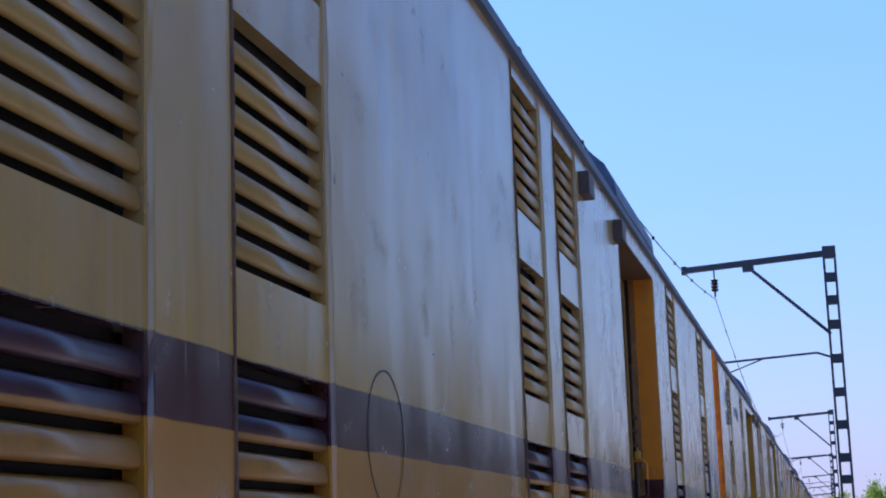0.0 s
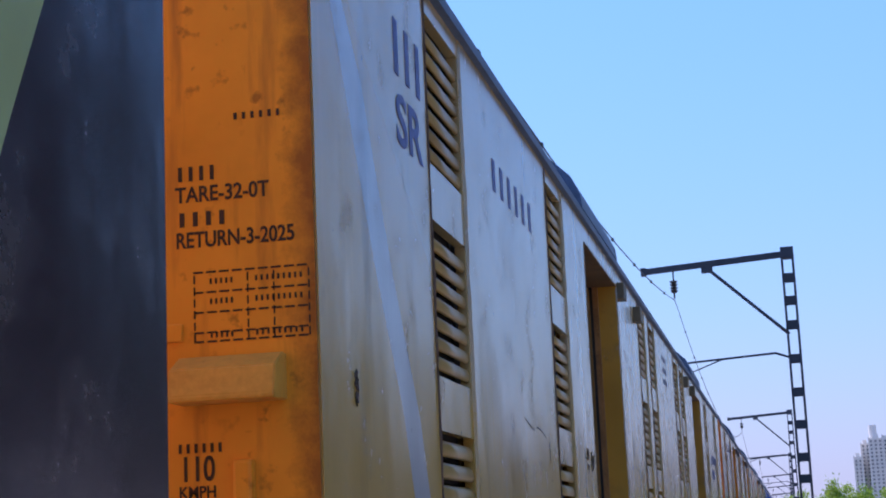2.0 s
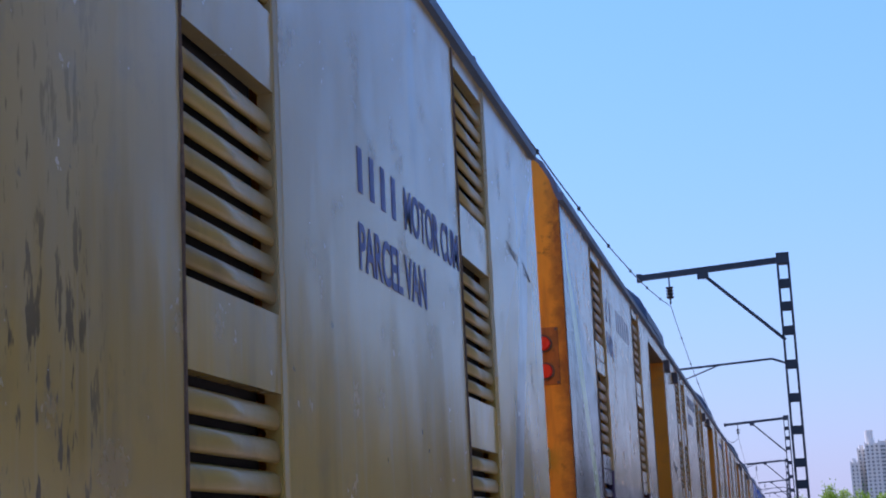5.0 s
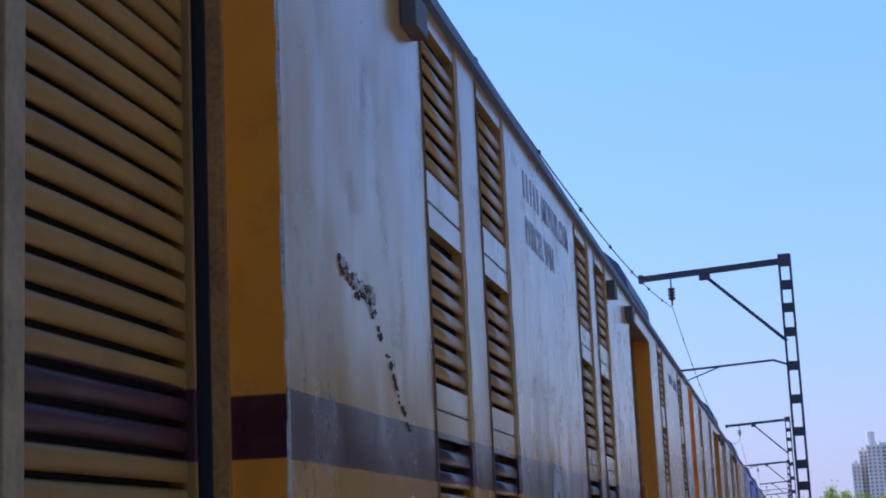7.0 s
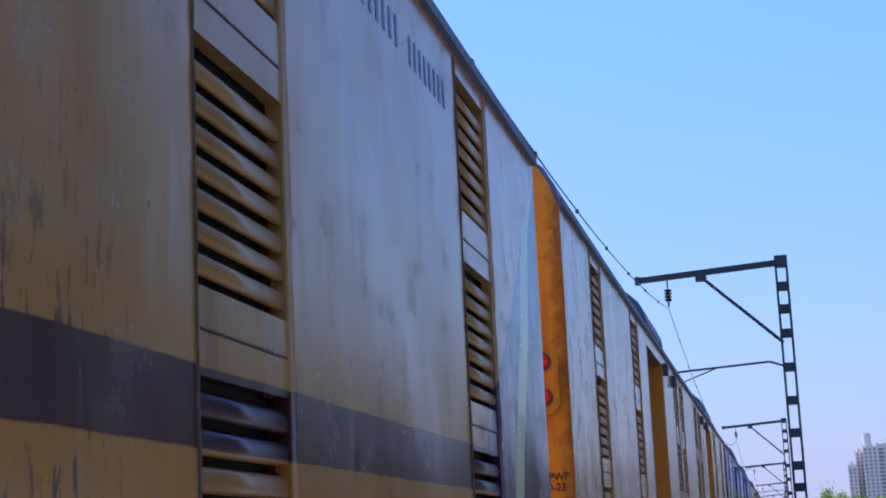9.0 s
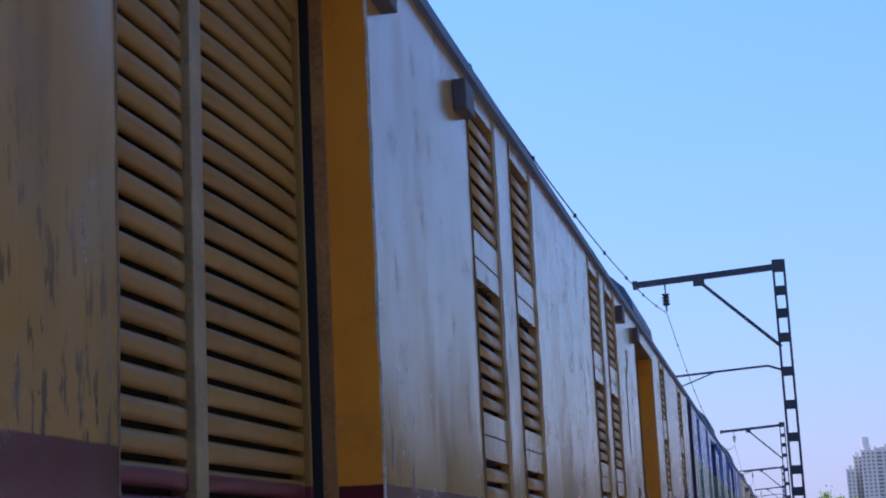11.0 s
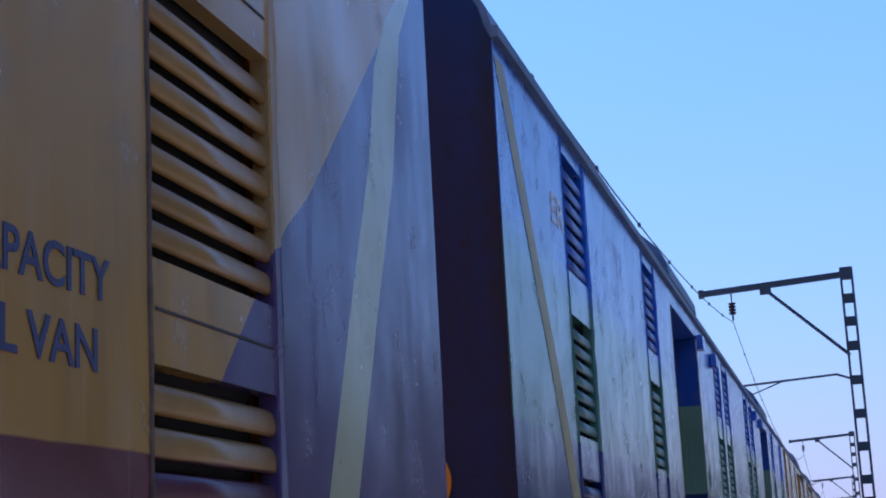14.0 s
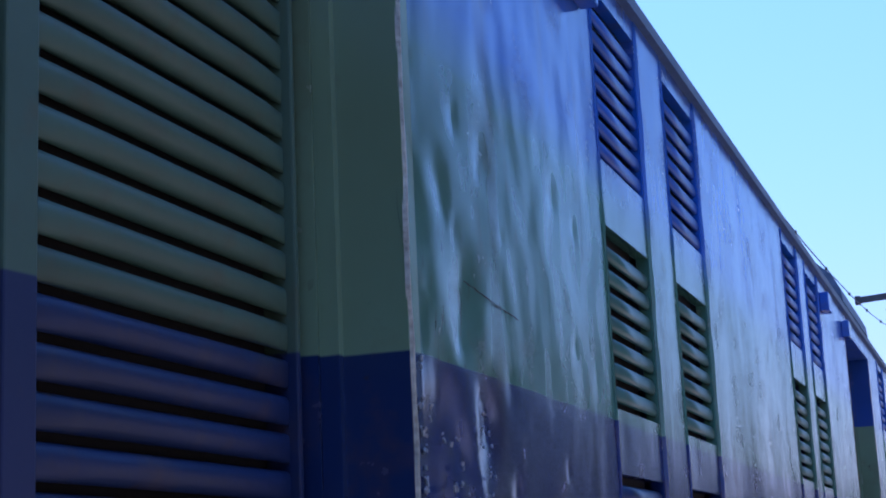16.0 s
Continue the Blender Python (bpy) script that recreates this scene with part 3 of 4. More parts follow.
def van_shell(van, paint, end_paint):
    side_panels(van, paint)
    bm = bmesh.new()
    mid = -WIDE / 2
    inner = [(mid + (x - mid) * 0.972, EAVE - 0.004 + (z - EAVE) * 0.955) for x, z in ROOF]
    prism(bm, ROOF + inner[::-1], -0.006, LENGTH + 0.006)
    part("roof", bm, roof_grey, van, "weathered grey curved roof with gutter lip")
    for y0, y1 in ((-0.010, 0.04), (LENGTH - 0.04, LENGTH + 0.010)):
        bm = bmesh.new()
        end_sheet(bm, y0, y1, 0.02)
        part("end_wall", bm, end_paint, van, "flat end wall")
    # rain hood over each door and the stops of the door rail
    for i, (a, b) in enumerate(DOORS):
        bm = bmesh.new()
        prism(bm, [(0.024, EAVE + 0.045), (0.016, EAVE + 0.12), (-0.032, EAVE + 0.222), (-0.16, EAVE + 0.345), (-0.40, EAVE + 0.465), (-0.6, EAVE + 0.495), (-0.5, EAVE + 0.42), (-0.2, EAVE + 0.28), (-0.05, EAVE + 0.15), (-0.01, EAVE + 0.06)], a - 0.15, b - 0.05)
        part("rain_hood", bm, roof_grey, van, "curved rain hood over the door")
        outs = (b + 0.02, b + 1.17) if i == 0 else (a - 0.20, a - 1.35)
        for y in outs:
            bm = bmesh.new()
            box(bm, 0.0, 0.048, y, y + 0.16, 3.228, 3.332, 0.006)
            part("rail_stop", bm, stop_olive if paint == "b" else SKIN[paint] if paint == "e" else stop_shaded, van, "small boxed stop of the door rail")
    bm = bmesh.new()
    box(bm, -WIDE + 0.15, -0.15, 0.2, LENGTH - 0.2, 1.0, FLOOR)
    part("underframe", bm, bogie_iron, van)
    for yc in (3.3, LENGTH - 3.3):
        bm = bmesh.new()
        for x in (-0.62, -2.62):
            box(bm, x - 0.06, x + 0.06, yc - 1.75, yc + 1.75, 0.5, 0.72, 0.03)
        box(bm, -2.6, -0.64, yc - 0.25, yc + 0.25, 0.55, 1.0)
        bogie = part("bogie", bm, bogie_iron, van)
        for yw in (yc - 1.45, yc + 1.45):
            bm = bmesh.new()
            for x in (-0.86, -2.38):
                rod(bm, (x - 0.065, yw, 0.457), (x + 0.065, yw, 0.457), 0.457, 28)
            rod(bm, (-2.3, yw, 0.457), (-0.9, yw, 0.457), 0.08, 12)
            part("wheelset", bm, bogie_iron, bogie)


VANS = []


def parcel_van(paint, label, end_paint, jamb, fine):
    van = new("parcel_van")
    tagged(van, label, "railway van", "vans of the train")
    van_shell(van, paint, end_paint)
    for a, b in COLUMNS:
        louvre_column(van, paint, a, b, fine)
    for a, b in DOORS:
        cargo_door(van, paint, a, b, jamb, fine)
    VANS.append(van)
    return van


van_a = parcel_van("a", "weathered ochre parcel van with maroon band and louvres", end_orange, JAMB["a"], True)
van_b = parcel_van("b", "plain ochre motor parcel van with streaked paint", end_orange, JAMB["b"], True)
van_c = parcel_van("c", "ochre parcel van with maroon band and swept end stripes", end_orange, JAMB["c"], True)
van_d = parcel_van("d", "ochre high capacity parcel van with maroon lower side", end_orange, JAMB["d"], True)
van_e = parcel_van("e", "blue and teal parcel van with tan end stripe", end_navy, JAMB["e"], True)
for _ in range(4):
    parcel_van("b", "plain ochre motor parcel van with streaked paint", end_orange, JAMB["b"], len(VANS) == 5)


# ---------------- overhead line ----------------
def lattice_mast(y):
    mast = new("overhead_line_mast")
    tagged(mast, "dark lattice steel mast with bracket arm over the track", "railway mast", "overhead line masts")
    mast.location = (1.43, y, 0)
    for sx in (-0.142, 0.142):
        for sy in (-0.12, 0.12):
            bm = bmesh.new()
            box(bm, sx - 0.03, sx + 0.03, sy - 0.04, sy + 0.04, -0.2, 9.05)
            part("leg_angle", bm, iron, mast)
    for z in (0.30, 1.15, 2.00, 2.87, 3.43, 4.28, 5.13, 6.01, 6.91, 7.56, 8.17):
        for sy in (-0.135, 0.135):
            bm = bmesh.new()
            box(bm, -0.14, 0.14, sy - 0.012, sy + 0.012, z, z + 0.22)
            part("batten_plate", bm, iron, mast)
    bm = bmesh.new()
    box(bm, -0.17, 0.17, -0.17, 0.17, 8.80, 9.10, 0.01)
    part("head_plate", bm, iron, mast)
    bm = bmesh.new()
    tip, root = Vector((-3.88, 0, 8.72)), Vector((0, 0, 8.93))
    for sy in (-0.06, 0.06):
        m = Matrix.Translation((tip + root) / 2 + Vector((0, sy, 0))) @ (root - tip).to_track_quat("X", "Z").to_matrix().to_4x4()
        bmesh.ops.create_cube(bm, size=1.0, matrix=m @ Matrix.Diagonal(((root - tip).length, 0.05, 0.15, 1)))
    box(bm, tip.x - 0.02, tip.x + 0.12, -0.1, 0.1, tip.z - 0.11, tip.z + 0.11, 0.01)
    part("bracket_arm", bm, iron, mast, "twin channel bracket arm")
    bm = bmesh.new()
    rod(bm, (-0.1, 0, 6.78), (-2.15, 0, 8.72), 0.045, 8)
    box(bm, -2.28, -1.98, -0.08, 0.08, 8.58, 8.80)
    part("brace", bm, iron, mast)
    bm = bmesh.new()
    rod(bm, (-3.04, 0, 8.72), (-3.04, 0, 8.42), 0.02)
    for i in range(4):
        rod(bm, (-3.04, 0, 8.42 - i * 0.085), (-3.04, 0, 8.36 - i * 0.085), 0.11, 14, 0.07)
    rod(bm, (-3.04, 0, 8.10), (-3.04, 0, 7.95), 0.025)
    part("insulator", bm, black_iron, mast, "brown string insulator")
    bm = bmesh.new()
    tube(bm, [(-0.1, 0, 6.15), (-0.5, 0, 6.30), (-3.1, 0, 6.17)], 0.03, 8)
    rod(bm, (-1.9, 0, 6.22), (-2.95, 0, 5.85), 0.018)
    part("registration_arm", bm, iron, mast, "thin registration arm")
    return mast


MASTS = [43.0 + 61.0 * i for i in range(7)]
first_mast = lattice_mast(MASTS[0])
for y in MASTS[1:]:
    copy_thing(first_mast, Matrix.Translation((1.43, y, 0)))


def sagging(name, label, z_mast, sag, r):
    bm = bmesh.new()
    stops = [-18.0] + MASTS
    pts = []
    for a, b in zip(stops, stops[1:]):
        for i in range(16):
            u = i / 16
            pts.append((-1.61, a + (b - a) * u, z_mast - 4 * sag * u * (1 - u)))
    pts.append((-1.61, stops[-1], z_mast))
    for p, q in zip(pts, pts[1:]):
        rod(bm, p, q, r, 6)
    if sag:
        for a, b in zip(stops[:3], stops[1:4]):
            for i in range(1, 15):
                u = i / 15
                y, z = a + (b - a) * u, z_mast - 4 * sag * u * (1 - u)
                box(bm, -1.63, -1.59, y - 0.05, y + 0.05, z - 0.025, z + 0.025)
    return tagged(new(name, mesh_of(name, bm, black_iron)), label, "overhead wire")


sagging("catenary_wire", "thin dark catenary wire with dropper clips", 7.90, 1.55, 0.010)
sagging("contact_wire", "thin straight dark contact wire above the vans", 5.80, 0.0, 0.008)

# ---------------- ground, track ----------------
gravel = plain("gravel_ground", (0.33, 0.275, 0.20), 0.9, spread=0.45, scale=1.5, bump=0.6)
bm = bmesh.new()
box(bm, -2500, 2500, -2500, 2500, -0.9, -0.45)
tagged(new("ground", mesh_of("ground", bm, gravel)), "dry dusty ground beside the railway", "ground", kind="structure")
ballast = plain("ballast", (0.26, 0.23, 0.19), 0.9, spread=0.5, scale=9, bump=0.8)
bm = bmesh.new()
prism(bm, [(-4.2, -0.46), (-3.2, -0.18), (2.2, -0.18), (3.2, -0.46)], -80, 500)
tagged(new("ballast_bed", mesh_of("ballast_bed", bm, ballast)), "grey ballast bed under the track", "ballast", kind="structure")
for x in (-0.785, -2.455):
    bm = bmesh.new()
    prism(bm, [(x - 0.07, -0.17), (x + 0.07, -0.17), (x + 0.02, -0.13), (x + 0.012, -0.05), (x + 0.036, -0.03), (x + 0.036, 0.0), (x - 0.036, 0.0), (x - 0.036, -0.03), (x - 0.012, -0.05), (x - 0.02, -0.13)], -80, 500)
    tagged(new("rail", mesh_of("rail", bm, bogie_iron)), "steel running rail", "rail", kind="structure")


# ---------------- lettering and fittings of the single vans ----------------
def bars(name, parent, y0, y1, z0, z1, count, material, end=False):
    """Unreadable signs: a row of plain bars."""
    step = (y1 - y0) / count
    bm = bmesh.new()
    for i in range(count):
        a, b = y0 + i * step + step * 0.33, y0 + (i + 1) * step - step * 0.33
        if end:
            box(bm, a, b, -0.0125, -0.0095, z0, z1)
        else:
            box(bm, -0.001, 0.002, a, b, z0, z1)
    return tagged(part(name, bm, material, parent, "row of worn painted signs"), kind="stuff")


def disc(name, parent, material, centre, r0, r1, thick, end=False, label=""):
    """A flat ring or disc on a van's side (or its end wall)."""
    bm = bmesh.new()
    n = 40
    ring = []
    for i in range(n):
        a = 2 * math.pi * i / n
        ring.append((math.cos(a), math.sin(a)))
    def at(u, v, h):
        return (centre[0] + u, -0.010 - h, centre[1] + v) if end else (h, centre[0] + u, centre[1] + v)
    lo = [bm.verts.new(at(c * r1, q * r1, 0.0)) for c, q in ring]
    hi = [bm.verts.new(at(c * r1, q * r1, thick)) for c, q in ring]
    for i in range(n):
        bm.faces.new((lo[i], lo[(i + 1) % n], hi[(i + 1) % n], hi[i]))
    if r0:
        inn = [bm.verts.new(at(c * r0, q * r0, thick)) for c, q in ring]
        for i in range(n):
            bm.faces.new((hi[i], hi[(i + 1) % n], inn[(i + 1) % n], inn[i]))
    else:
        bm.faces.new(hi)
    return part(name, bm, material, parent, label)


def flakes(name, parent, path, material, count, spread, size, seed):
    """Torn paint or tape: small tilted scraps strewn along a line of (y, z)."""
    rng = random.Random(seed)
    bm = bmesh.new()
    for i in range(count):
        u = rng.random() * (len(path) - 1)
        k = min(int(u), len(path) - 2)
        (ya, za), (yb, zb) = path[k], path[k + 1]
        w = u - k
        m = Matrix.Translation((0.002, ya + (yb - ya) * w + rng.gauss(0, spread), za + (zb - za) * w + rng.gauss(0, spread)))
        m = m @ Euler((rng.uniform(0, 3), rng.uniform(-0.3, 0.3), rng.uniform(-0.3, 0.3))).to_matrix().to_4x4()
        bmesh.ops.create_cube(bm, size=1.0, matrix=m @ Matrix.Diagonal((0.003, size * rng.uniform(0.4, 1.6), size * rng.uniform(0.4, 1.2), 1)))
    return tagged(part(name, bm, material, parent), kind="stuff")


def crack(name, parent, path, material, wide, seed, rough=0.006):
    """A thin scratch or crack along a line of (y, z), of uneven width."""
    rng = random.Random(seed)
    pts = []
    for (ya, za), (yb, zb) in zip(path, path[1:]):
        n = max(2, int(math.hypot(yb - ya, zb - za) / 0.012))
        pts += [(ya + (yb - ya) * i / n + rng.gauss(0, rough * 0.35), za + (zb - za) * i / n + rng.gauss(0, rough * 0.35)) for i in range(n)]
    pts.append(path[-1])
    bm = bmesh.new()
    last = None
    for i, (y, z) in enumerate(pts):
        (ya, za), (yb, zb) = pts[max(0, i - 1)], pts[min(len(pts) - 1, i + 1)]
        d = math.hypot(yb - ya, zb - za) or 1.0
        w = wide * (0.15 + 0.85 * math.sin(math.pi * (i + 0.3) / (len(pts) - 0.4)) ** 0.5) * rng.uniform(0.35, 1.3)
        ny, nz = -(zb - za) / d * w / 2, (yb - ya) / d * w / 2
        row = [bm.verts.new((0.0, y - ny, z - nz)), bm.verts.new((0.0018, y, z)), bm.verts.new((0.0, y + ny, z + nz))]
        if last:
            for k in range(2):
                bm.faces.new((last[k], last[k + 1], row[k + 1], row[k]))
        last = row
    return part(name, bm, material, parent)


red_ring = plain("emblem_red", (0.45, 0.02, 0.03), 0.45)
yellow_disc = plain("emblem_yellow", (0.62, 0.42, 0.04), 0.45)
green_patch = plain("emblem_green", (0.05, 0.16, 0.06), 0.5)
line_dark = plain("drawn_line", (0.03, 0.025, 0.025), 0.6)
pale_scrap = plain("pale_scrap", (0.45, 0.43, 0.38), 0.7)
faint_blue = plain("faded_blue", (0.27, 0.27, 0.36), 0.35, spread=0.4, scale=25)
# navy ink made paler: the side's glossy reflection is put into the colour
glare_navy = plain("glare_navy", (0.13, 0.10, 0.11), 0.3, spread=0.5, scale=30)
worn_blue = plain("worn_blue", (0.12, 0.16, 0.36), 0.35, spread=0.5, scale=25)

# first van: a thin hoop drawn on the band
disc("drawn_hoop", van_a, line_dark, (10.02, 1.985), 0.152, 0.156, 0.001, label="thin dark hoop drawn on the side")

# second van
words("lettering", "SR", 0.205, on_side(0.80, 2.835), ink_blue, van_b, 1.45, "blue painted letters")
bars("hindi_lettering", van_b, 0.76, 1.16, 3.03, 3.19, 3, ink_blue)
bars("van_number", van_b, 2.25, 3.25, 3.01, 3.13, 6, ink_blue)
words("lettering", "PARCEL VAN", 0.165, on_side(18.35, 2.435), ink_blue, van_b, 0.80, "blue painted letters")
words("lettering", "MOTOR CUM", 0.165, on_side(18.86, 2.63), ink_blue, van_b, 0.76, "blue painted letters")
bars("lettering", van_b, 18.33, 18.80, 2.63, 2.745, 4, ink_blue)
for z in (3.20, 3.10, 3.0):
    bars("faded_lettering", van_b, 10.35, 10.85, z, z + 0.05, 8, faint_blue)
disc("drawn_hoop", van_b, faint_blue, (10.72, 1.94), 0.145, 0.152, 0.001, label="faded blue hoop")
crack("scratch", van_b, [(2.78, 2.205), (2.9, 2.19), (3.0, 2.175)], ink_dark, 0.010, 3)
crack("scratch", van_b, [(3.06, 2.19), (3.2, 2.185), (3.29, 2.16)], ink_dark, 0.008, 30)
crack("scratch", van_b, [(3.40, 2.145), (3.41, 2.06)], ink_dark, 0.016, 31)
crack("scratch", van_b, [(7.02, 2.165), (7.3, 2.185), (7.6, 2.165), (7.9, 2.10)], ink_dark, 0.008, 4)
crack("scratch", van_b, [(7.05, 2.93), (7.12, 2.885), (7.17, 2.86)], ink_dark, 0.010, 32)
crack("scratch", van_b, [(7.36, 2.86), (7.45, 2.84)], ink_dark, 0.008, 33)
crack("scratch", van_b, [(7.27, 2.37), (7.265, 2.30), (7.26, 2.24)], ink_dark, 0.022, 5)
flakes("scratch", van_b, [(0.292, 2.145), (0.288, 2.08)], ink_dark, 20, 0.006, 0.012, 6)
for k in range(3):
    crack("scratch", van_b, [(20.60 + 0.02 * k, 2.905 - 0.012 * k), (20.75, 2.89 - 0.01 * k), (20.88, 2.885 - 0.015 * k)], ink_dark, 0.006, 7 + 40 * k)
    crack("scratch", van_b, [(20.98 + 0.01 * k, 2.88 - 0.02 * k), (21.08, 2.86 - 0.01 * k), (21.17, 2.83)], ink_dark, 0.006, 8 + 40 * k)
smear = plain("dark_smear", (0.10, 0.075, 0.045), 0.6, spread=0.5, scale=30)
flakes("rust_hole", van_b, [(4.715, 2.17), (4.722, 2.15), (4.718, 2.135)], ink_dark, 60, 0.004, 0.014, 16)
flakes("rust_hole", van_b, [(4.716, 2.093), (4.719, 2.088)], ink_dark, 24, 0.003, 0.010, 17)
flakes("rust_rim", van_b, [(4.708, 2.175), (4.71, 2.13)], rust, 26, 0.004, 0.010, 18)
for path in ([(4.872, 2.075), (4.868, 2.165)], [(4.868, 2.165), (4.925, 2.09)], [(4.925, 2.09), (4.985, 2.175)], [(4.945, 2.11), (4.95, 2.16)], [(4.90, 2.09), (4.905, 2.135)]):
    flakes("dark_scrawl", van_b, path, smear, 34, 0.003, 0.008, 19)
# its end wall
def hooded_box(van, x0, x1, z0, z1, deep):
    bm = bmesh.new()
    prof = [(-0.003, z0), (-0.003, z1 + 0.01), (-0.03, z1 + 0.012), (-deep, z1 - 0.02), (-deep - 0.012, z0 + 0.012), (-deep - 0.012, z0)]
    lo = [bm.verts.new((x0, y, z)) for y, z in prof]
    hi = [bm.verts.new((x1, y, z)) for y, z in prof]
    n = len(prof)
    for i in range(n):
        bm.faces.new((lo[i], lo[(i + 1) % n], hi[(i + 1) % n], hi[i]))
    bm.faces.new(lo)
    bm.faces.new(hi[::-1])
    bmesh.ops.bevel(bm, geom=list(bm.edges), offset=0.003, segments=2, affect='EDGES')
    return part("junction_box", bm, box_yellow, van, "yellow sheet metal junction box")


hooded_box(van_b, -0.315, -0.075, 2.068, 2.160, 0.09)
words("lettering", "TARE-32-0T", 0.050, on_end(-0.325, 2.524), ink_dark, van_b, 0.86, "dark stencilled letters")
words("lettering", "RETURN-3-2025", 0.050, on_end(-0.325, 2.42), ink_dark, van_b, 0.80, "dark stencilled letters")
bars("hindi_stencil", van_b, -0.325, -0.225, 2.572, 2.605, 4, ink_dark, True)
bars("hindi_stencil", van_b, -0.325, -0.20, 2.468, 2.50, 4, ink_dark, True)
bars("faded_stencil", van_b, -0.19, -0.07, 2.705, 2.72, 6, ink_dark, True)
bm = bmesh.new()
for z in (2.36, 2.315, 2.27, 2.225, 2.205):
    for i in range(9):
        box(bm, -0.284 + i * 0.03, -0.262 + i * 0.03, -0.0125, -0.0095, z, z + 0.004)
for x in (-0.284, -0.16, -0.10, -0.02):
    for i in range(6):
        box(bm, x, x + 0.003, -0.0125, -0.0095, 2.207 + i * 0.026, 2.225 + i * 0.026)
part("stencilled_table", bm, ink_dark, van_b, "dark stencilled inspection table")
for z in (2.335, 2.29, 2.215):
    bars("table_entry", van_b, -0.25, -0.19, z, z + 0.012, 5, ink_dark, True)
    bars("table_entry", van_b, -0.145, -0.03, z, z + 0.012, 9, ink_dark, True)
words("lettering", "110", 0.075, on_end(-0.322, 1.905), ink_dark, van_b, 0.72, "dark stencilled letters")
words("lettering", "KMPH", 0.036, on_end(-0.325, 1.868), ink_dark, van_b, 0.9, "dark stencilled letters")
bars("hindi_stencil", van_b, -0.33, -0.22, 1.965, 1.985, 6, ink_dark, True)
bm = bmesh.new()
box(bm, -0.195, -0.15, -0.035, -0.003, 1.25, 1.945, 0.008)
part("end_post", bm, end_orange, van_b, "orange stanchion on the end wall")
bm = bmesh.new()
box(bm, -0.36, -0.31, -0.02, -0.003, 2.21, 2.25, 0.004)
part("bracket", bm, end_orange, van_b)

# third van
words("lettering", "NR", 0.185, on_side(1.87, 2.865), worn_blue, van_c, 1.45, "blue painted letters")
bars("hindi_lettering", van_c, 1.86, 2.24, 3.06, 3.2, 2, faint_blue)
bars("van_number", van_c, 2.49, 3.41, 3.07, 3.21, 6, faint_blue)
words("lettering", "PARCEL VAN", 0.165, on_side(10.10, 2.99), faint_blue, van_c, 0.86, "blue painted letters")
words("lettering", "MOTOR CUM", 0.165, on_side(10.62, 3.185), faint_blue, van_c, 0.86, "faded blue letters")
bars("lettering", van_c, 10.06, 10.55, 3.185, 3.30, 5, faint_blue)
bars("faded_lettering", van_c, 18.4, 18.85, 3.17, 3.26, 6, worn_blue)
bars("faded_lettering", van_c, 18.95, 19.5, 3.16, 3.25, 8, worn_blue)
disc("emblem_ring", van_c, pale_scrap, (10.63, 1.945), 0.125, 0.155, 0.0012, label="worn red and white ring of an emblem")
disc("emblem_field", van_c, pale_scrap, (10.63, 1.945), 0.0, 0.12, 0.001, label="pale field of an emblem")
disc("emblem_figure", van_c, green_patch, (10.63, 1.93), 0.0, 0.05, 0.0018)
flakes("torn_tape", van_c, [(7.16, 2.42), (7.25, 2.40), (7.36, 2.37), (7.5, 2.375)], line_dark, 40, 0.010, 0.013, 8)
flakes("torn_tape", van_c, [(7.2, 2.41), (7.4, 2.37), (7.5, 2.38)], pale_scrap, 22, 0.012, 0.022, 9)
flakes("torn_tape", van_c, [(7.42, 2.35), (7.624, 2.234), (7.70, 2.15), (7.815, 2.065)], line_dark, 40, 0.006, 0.009, 10)
bm = bmesh.new()
box(bm, -0.315, -0.043, -0.014, -0.003, 2.506, 2.787, 0.004)
plate = part("lamp_plate", bm, plate_brown, van_c, "rusty orange plate with four red lamps")


def tail_lamp(parent, x, z, r, out=0.0):
    bm = bmesh.new()
    rod(bm, (x, out - 0.012, z), (x, out - 0.030, z), r + 0.007, 28)
    part("lamp_bezel", bm, rust, parent)
    bm = bmesh.new()
    rod(bm, (x, out - 0.026, z), (x, out - 0.044, z), r, 28, r * 0.86)
    bmesh.ops.bevel(bm, geom=list(bm.edges), offset=0.002, segments=2, affect='EDGES')
    part("red_lens", bm, lens_red, parent, "unlit red tail lamp lens")


for x, z in ((-0.249, 2.707), (-0.116, 2.707), (-0.240, 2.574), (-0.112, 2.573)):
    tail_lamp(plate, x, z, 0.036)
for x, z in ((-0.305, 2.776), (-0.053, 2.776), (-0.305, 2.517), (-0.053, 2.517)):
    bm = bmesh.new()
    rod(bm, (x, -0.012, z), (x, -0.022, z), 0.008, 6)
    part("bolt", bm, rust, plate)
hooded_box(van_c, -0.325, -0.115, 2.105, 2.195, 0.09)
words("lettering", "110VDC", 0.042, Matrix.Translation((0, -0.0885, 0)) @ on_end(-0.28, 2.14), ink_dark, van_c, 0.8, "dark painted letters")
bars("faded_stencil", van_c, -0.30, -0.17, 2.87, 2.885, 6, ink_dark, True)
bm = bmesh.new()
box(bm, -0.195, -0.15, -0.035, -0.003, 1.25, 1.96, 0.008)
part("end_post", bm, end_orange, van_c, "orange stanchion on the end wall")

# fourth van
words("lettering", "उच्च क्षमता", 0.115, on_side(17.99, 2.13), glare_navy, van_d, 1.0, "painted Hindi letters, paled to stand for glossy reflection")
words("lettering", "पार्सल यान", 0.115, on_side(18.02, 2.03), glare_navy, van_d, 1.0, "painted Hindi letters, paled to stand for glossy reflection")
words("lettering", "HIGH CAPACITY", 0.082, on_side(18.87, 2.138), ink_navy, van_d, 1.07, "blue painted letters")
